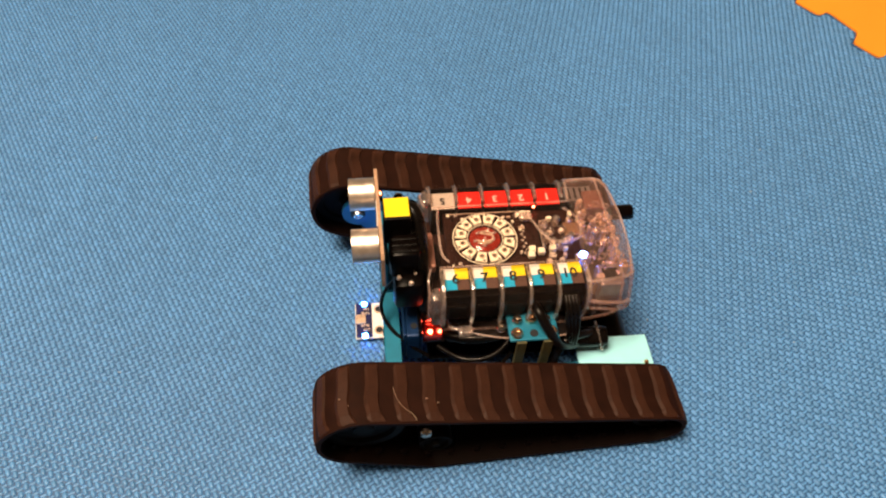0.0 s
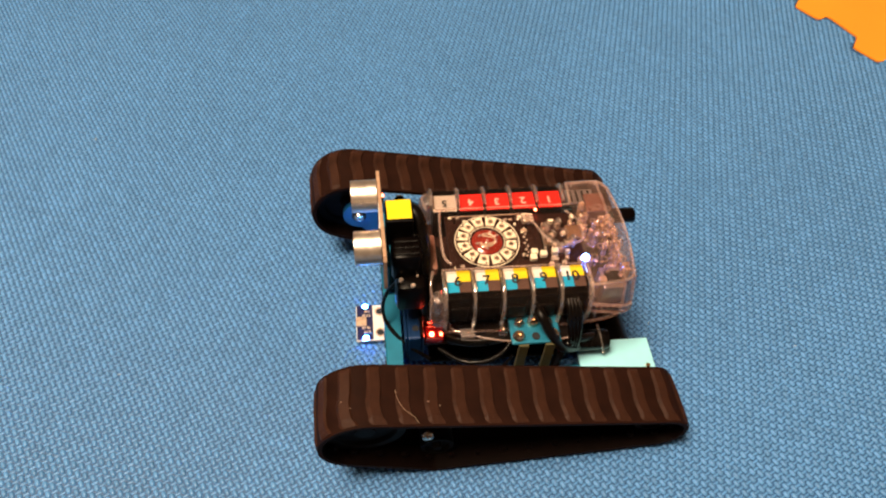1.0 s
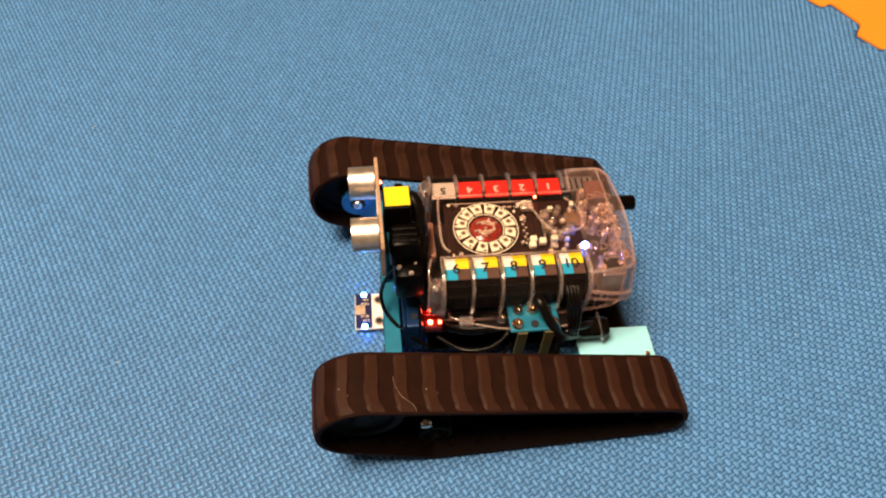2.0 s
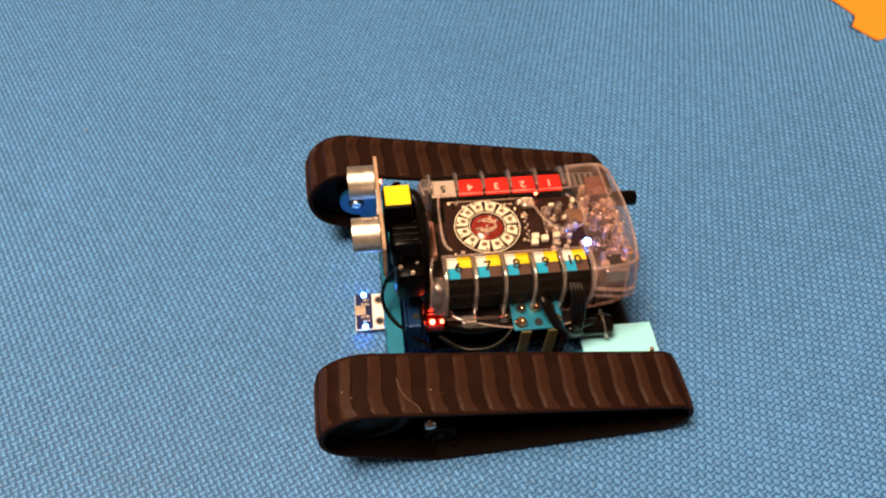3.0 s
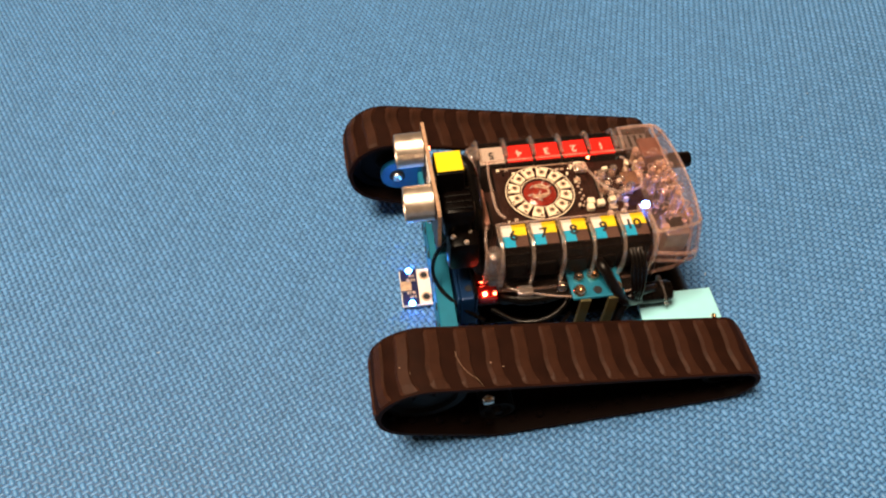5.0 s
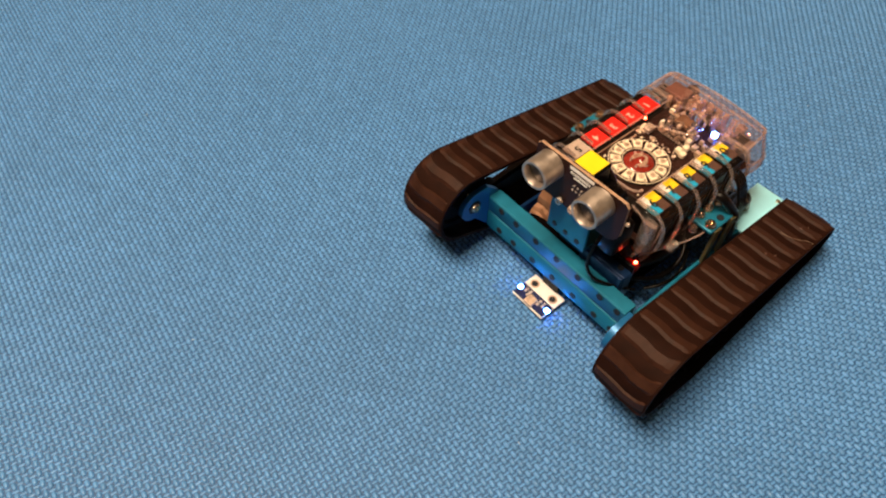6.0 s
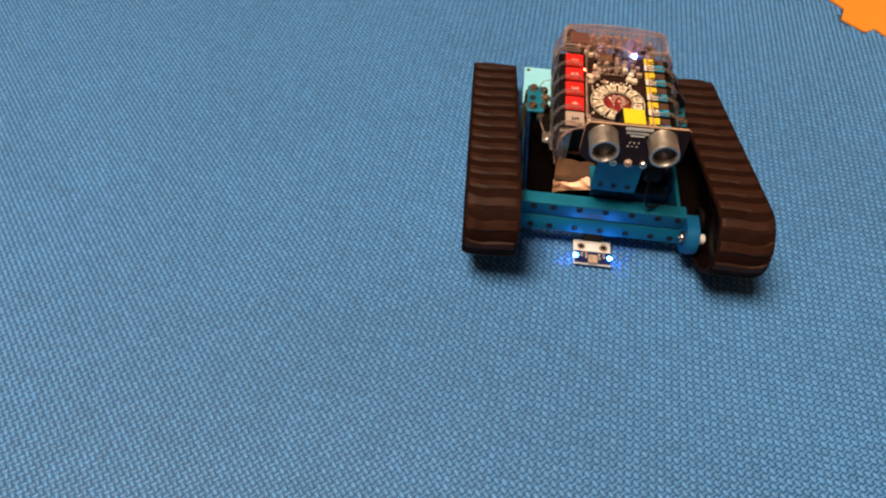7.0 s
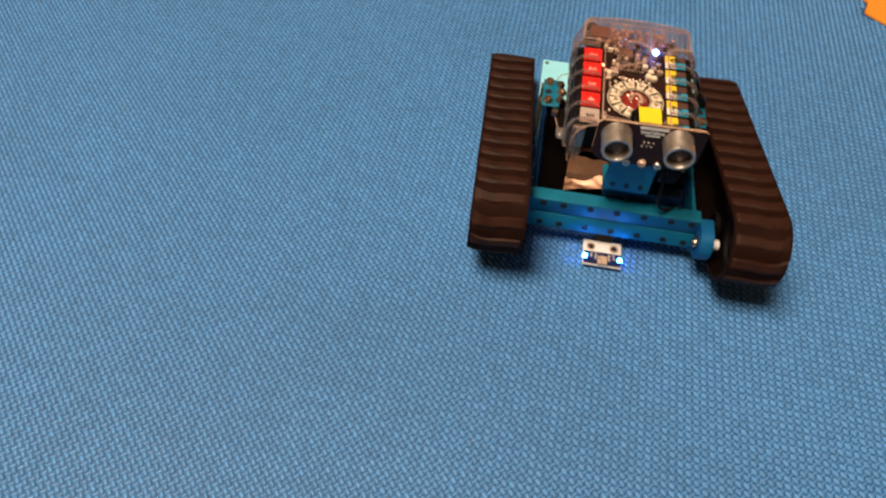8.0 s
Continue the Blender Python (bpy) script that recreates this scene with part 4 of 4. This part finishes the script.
def build_chassis(robot):
    for s in (-1, 1):
        # long side beams
        bm = bmesh.new()
        # right beam sits lower, its shade painted as a darker blue
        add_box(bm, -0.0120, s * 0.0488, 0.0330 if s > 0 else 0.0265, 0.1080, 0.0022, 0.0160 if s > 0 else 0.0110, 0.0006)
        sb = part("side_beam", bm, M_TEAL if s > 0 else M_NAVY, robot, "blue-green anodised side beam" if s > 0 else "anodised side beam with shade put into its darker blue")
        for k in range(6):
            part("beam_hole", lathe([(0.0019, 0), (0.0019, s * -0.0004)], (0.030 - 0.016 * k, s * 0.0477, 0.0340 if s > 0 else 0.0270), "y", 10), M_HOLE, sb)
        # tabs on legs that carry the case
        out_y = 0.0410 if s > 0 else 0.0455
        bm = bmesh.new()
        add_box(bm, -0.0215, s * (out_y + (0.0 if s > 0 else 0.0026)), 0.0685, 0.0250, 0.0165 if s > 0 else 0.0112, 0.0020, 0.0008)
        tab = part("side_bracket", bm, M_TEAL, robot, "teal bracket with brass screws")
        for x in (-0.0150, -0.0285):
            part("bracket_leg", box(x, s * (out_y + 0.0085), 0.0535, 0.0050, 0.0020, 0.0300, 0.0004), M_OLIVE, tab, "dull olive metal leg")
        part("bracket_hole", lathe([(0.0021, 0), (0.0021, 0.0004)], (-0.0215, s * (out_y + 0.0047), 0.0695), "z", 12), M_HOLE, tab)
        for x, y, z, brass in ((-0.0128, 0.0045, 0.0695, 1), (-0.0302, 0.0045, 0.0695, 1), (-0.0140, -0.0030, 0.0695, 0), (-0.0212, -0.0035, 0.0695, 1), (-0.0285, -0.0025, 0.0695, 0), (-0.0060, -0.0010, 0.0662, 0)):
            bm = bmesh.new()
            screw(bm, x, s * (out_y + y), z, 0.0031 if brass else 0.0027, "z", 0.0026)
            part("bracket_screw", bm, M_BRASS if brass else M_STEEL, tab, "" if brass else "steel screw", smooth=True)
        # pale plates over the motors
        bm = bmesh.new()
        add_box(bm, -0.0690, s * 0.0445, 0.0408, 0.0400, 0.0200, 0.0020, 0.0004)
        ap = part("motor_plate", bm, M_AQUA, robot, "pale aqua flat plate above the motor")
        bm = bmesh.new()
        screw(bm, -0.0850, s * 0.0515, 0.0418, 0.0014, "z", 0.0010)
        part("plate_screw", bm, M_BRASS, ap, smooth=True)
        part("motor", lathe([(0.0110, -0.022), (0.0118, -0.021), (0.0118, 0.018), (0.0100, 0.019), (0.004, 0.021)], (-0.0720, s * 0.0230, 0.0270), "y", 20), M_BLACK, robot, "dark motor can", smooth=True)
        part("gearbox", box(-0.0720, s * 0.0445, 0.0290, 0.0240, 0.0060, 0.0200, 0.0010), M_BLACK, ap)
    part("chassis_plate", box(-0.0240, -0.0080, 0.0215, 0.1060, 0.0760, 0.0020, 0.0006), M_BLACK, robot, "black chassis plate")
    # battery tray and its lights
    bm = bmesh.new()
    add_box(bm, -0.0200, 0.0, 0.0440, 0.0800, 0.0560, 0.0220, 0.0030)
    add_box(bm, -0.0200, 0.0, 0.0565, 0.0700, 0.0500, 0.0040, 0.0010)
    tray = part("battery_tray", bm, M_BLACK, robot, "black battery tray under the case", smooth=True)
    # crumpled foil: two creased sheets that hang out of the tray
    rnd = random.Random(8)
    for rows, bend, lift, label in (([(0.0300, 0.0680), (0.0322, 0.0630), (0.0350, 0.0585), (0.0362, 0.0550)], 0.0, -0.0004, "shiny brown copper foil"), ([(0.0330, 0.0530), (0.0360, 0.0518), (0.0385, 0.0500), (0.0400, 0.0488)], 0.0003, 0.0012, "")):
        bm = bmesh.new()
        cols = []
        for k in range(6):
            y = -0.0330 + 0.0046 * k
            cols.append([bm.verts.new((x + rnd.uniform(-0.0006, 0.0006) + bend * (k - 2.5) ** 2, y + rnd.uniform(-0.0004, 0.0004), z + rnd.uniform(-0.0004, 0.0004) + lift * k)) for x, z in rows])
        for p, q in zip(cols[:-1], cols[1:]):
            for m in range(len(rows) - 1):
                bm.faces.new((p[m], p[m + 1], q[m + 1], q[m]))
        foil = part("foil", bm, M_COPPER, tray, label)
        foil.modifiers.new("thickness", "SOLIDIFY").thickness = 0.0006
    part("front_strip", box(0.0270, 0.0020, 0.0830, 0.0040, 0.0220, 0.0060, 0.0010), material("pink_strip", (0.55, 0.26, 0.19), 0.4, vary=0.1, scale=200), tray, "pinkish strip at the case front")
    part("strip_post", box(0.0240, 0.0020, 0.0690, 0.0030, 0.0160, 0.0230, 0.0010), M_BLACK, tray)
    lb = part("light_board", box(0.0275, 0.0235, 0.0460, 0.0130, 0.0190, 0.0016, 0.0003), M_PCB, robot, "small dark board with three red lights")
    part("lens_block", box(0.0275, 0.0290, 0.0492, 0.0110, 0.0090, 0.0050, 0.0014), M_RED_LENS, lb, "red plastic lens block")
    for x, y, r in ((0.0290, 0.0225, 0.0010), (0.0287, 0.0305, 0.0013), (0.0238, 0.0305, 0.0009)):
        part("red_led", lathe([(r, 0), (r, 0.0010), (r * 0.45, 0.0014)], (x, y, 0.0516), "z", 10), M_LED_RED, lb, "lit red light", smooth=True)
    part("lens_ridge", box(0.0275, 0.0222, 0.0488, 0.0080, 0.0040, 0.0054, 0.0010), M_RED_LENS, lb)
    # added hood that blocks the red lights towards the front
    part("light_hood", box(0.0345, 0.0250, 0.0540, 0.0016, 0.0220, 0.0170, 0.0005), M_BLACK, lb)
    part("board_post", box(0.0250, 0.0250, 0.0430, 0.0120, 0.0080, 0.0040, 0.0004), M_BLACK, lb)
    # blue upright behind the beam
    bm = bmesh.new()
    add_box(bm, 0.0372, 0.0210, 0.0460, 0.0085, 0.0300, 0.0240, 0.0010)
    add_box(bm, 0.0423, 0.0210, 0.0470, 0.0016, 0.0290, 0.0220, 0.0006)
    up = part("front_block", bm, M_NAVY, robot, "dark blue block behind the beam")
    part("block_hole", lathe([(0.0018, 0), (0.0018, 0.0004)], (0.0372, 0.0300, 0.0580), "z", 10), M_HOLE, up)


def build_cables(robot):
    def cable(pts, r, label=""):
        part("cable", tube(pts, r, 10), M_CABLE, robot, label, smooth=True)
    # sensor lead: thick, from the yellow port back over the gap and down to the tray
    cable([(0.0390, -0.0040, 0.1090), (0.0370, -0.0040, 0.1110), (0.0345, 0.0000, 0.1090), (0.0330, 0.0080, 0.1000), (0.0330, 0.0150, 0.0880), (0.0325, 0.0210, 0.0740), (0.0290, 0.0250, 0.0600)], 0.0040, "thick black sensor cable")
    cable([(0.0390, 0.0010, 0.1060), (0.0380, 0.0030, 0.1060), (0.0362, 0.0080, 0.0980), (0.0358, 0.0140, 0.0850), (0.0340, 0.0190, 0.0720), (0.0310, 0.0210, 0.0600)], 0.0034)
    # black connector with moulded ridges, its screws and a dark strip of contacts
    body = part("plug", box(0.0410, 0.0130, 0.0960, 0.0150, 0.0150, 0.0200, 0.0030), M_BLACK, robot, "black plug behind the sensor board", smooth=True)
    for k in range(4):
        part("plug_ridge", box(0.0410, 0.0070 + 0.0036 * k, 0.1062, 0.0120, 0.0014, 0.0010, 0.0004), M_CABLE, body)
    body = part("plug", box(0.0395, 0.0220, 0.0810, 0.0150, 0.0120, 0.0200, 0.0030), M_BLACK, robot, "black plug behind the sensor board", smooth=True)
    for x, y, r in ((0.0442, 0.0225, 0.0014), (0.0385, 0.0262, 0.0012), (0.0360, 0.0205, 0.0008)):
        bm = bmesh.new()
        screw(bm, x, y, 0.0908, r, "z", 0.0012)
        part("plug_screw", bm, M_SILVER, body, smooth=True)
    # thin lead that bows over the front beam
    cable([(0.0460, 0.0190, 0.0850), (0.0510, 0.0190, 0.0760), (0.0535, 0.0195, 0.0640), (0.0520, 0.0240, 0.0565), (0.0470, 0.0300, 0.0525), (0.0400, 0.0350, 0.0480), (0.0300, 0.0380, 0.0400)], 0.0010, "thin black wire")
    # loops beside the tray
    cable([(0.0250, 0.0320, 0.0400), (0.0120, 0.0400, 0.0380), (-0.0020, 0.0420, 0.0420), (-0.0120, 0.0370, 0.0480), (-0.0140, 0.0280, 0.0500)], 0.0014)
    cable([(0.0200, 0.0300, 0.0480), (0.0080, 0.0350, 0.0500), (-0.0060, 0.0350, 0.0520), (-0.0160, 0.0300, 0.0500)], 0.0030, "thick black cable")
    cable([(0.0180, 0.0380, 0.0300), (0.0080, 0.0440, 0.0330), (-0.0060, 0.0440, 0.0330), (-0.0140, 0.0400, 0.0420)], 0.0010)
    # bundle of flat leads from the rear ports down to the motors
    cable([(-0.0225, 0.0365, 0.0800), (-0.0240, 0.0420, 0.0800), (-0.0300, 0.0475, 0.0700), (-0.0360, 0.0480, 0.0610), (-0.0450, 0.0430, 0.0520), (-0.0560, 0.0360, 0.0480)], 0.0026, "glossy black motor cable")
    for k in range(4):
        cable([(-0.0370 - 0.0017 * k, 0.0345, 0.0850), (-0.0375 - 0.0018 * k, 0.0400, 0.0820), (-0.0380 - 0.0019 * k, 0.0440, 0.0740), (-0.0400 - 0.0014 * k, 0.0455, 0.0640), (-0.0420 - 0.0012 * k, 0.0440, 0.0540), (-0.0520, 0.0370 - 0.0010 * k, 0.0480)], 0.0011, "thin black lead" if k == 0 else "")
    cable([(-0.0340, 0.0500, 0.0460), (-0.0360, 0.0480, 0.0560), (-0.0420, 0.0440, 0.0600), (-0.0520, 0.0400, 0.0560), (-0.0600, 0.0360, 0.0500)], 0.0022)
    part("cable_wrap", lathe([(0.0050, -0.010), (0.0056, -0.008), (0.0056, 0.008), (0.0050, 0.010)], (-0.0540, 0.0385, 0.0500), "x", 16), M_CABLE, robot, "black tape round the cables", smooth=True)
    tie = [(-0.0610 + 0.0055 * math.sin(a) * 0.4, 0.0370 + 0.0075 * math.cos(a), 0.0480 + 0.0075 * math.sin(a)) for a in np.linspace(0, 6.2, 14)]
    part("cable_tie", tube(tie, 0.0008, 6), M_EDGE, robot, "clear plastic cable tie", smooth=True)


def build_robot():
    robot = new("tracked_robot")
    tagged(robot, "small tracked toy robot with clear case, blue beams and lit lights", "toy robot")
    left = build_track(robot, 1)
    right = build_track(robot, -1)
    build_front(robot)
    build_range_sensor(robot)
    build_body(robot)
    build_chassis(robot)
    build_cables(robot)
    for ob in robot.children:
        if ob.name.startswith("track"):
            ob.matrix_basis = pose(0, 0, 0, 0, 0, 1.9) if ob is left[0] else pose(-0.0012, -0.0012, 0, 0, 0, 2.2)
        else:
            ob.location.z -= DROP
    return robot, left, right


# ---- what moves: the robot swings round on its right track, in two bursts ----
PIVOT = (0.0032, -0.0894)
SWING = [(0.0, 0.0), (5.2, 0.0), (5.3, 0.9), (5.4, 6.0), (5.5, 12.2), (5.6, 18.2), (5.7, 24.0), (5.8, 29.6), (5.9, 32.6), (6.0, 32.9), (6.1, 33.6),
         (6.2, 38.2), (6.3, 45.0), (6.4, 52.7), (6.5, 60.55), (6.6, 68.5), (6.7, 74.9), (6.8, 76.4), (7.0, 76.5), (7.5, 76.55), (7.8, 75.8), (8.0, 74.5)]
PHASE = 0.0123


def robot_pose(deg):
    return pose(PIVOT[0], PIVOT[1], 0, 0, 0, deg) @ pose(-PIVOT[0], -PIVOT[1], 0)


def motions(robot, left, right):
    walk(robot, [(t, robot_pose(a)) for t, a in SWING])
    ts, degs = [r[0] for r in SWING], [r[1] for r in SWING]
    steps = [0.0] + [5.2 + k / 30 for k in range(0, 22)] + [6.0] + [6.1 + k / 30 for k in range(0, 22)] + [7.5, 7.7, 7.8, 7.9, 8.0]
    reach = PIVOT[1] * -1 + (TRACK_IN + TRACK_OUT) / 2
    total = LUG_TABLE[1][-1]
    for track, lugs, wheels, lever in ((*left, reach), (*right, 0.0)):
        for k, lug in enumerate(lugs):
            s0 = PHASE + total * k / LUGS
            if lever == 0.0:
                lug.matrix_basis = lug_pose(s0)
                continue
            walk(lug, [(t, lug_pose(s0 + lever * radians(np.interp(t, ts, degs) + np.interp(t, [5.2, 5.34], [0.0, 6.0])))) for t in steps])
        if lever:
            for w, r, x, y, z in wheels:
                walk(w, [(t, pose(x, y, z, 0, math.degrees(-lever * radians(a) / r), 0)) for t, a in SWING_FINE])


SWING_FINE = [(t, float(np.interp(t, [r[0] for r in SWING], [r[1] for r in SWING]))) for t in [0.0] + [5.2 + 0.1 * k for k in range(17)] + [7.5, 8.0]]

build_room()
build_mats()
build_lint()
ROBOT, LEFT, RIGHT = build_robot()
motions(ROBOT, LEFT, RIGHT)
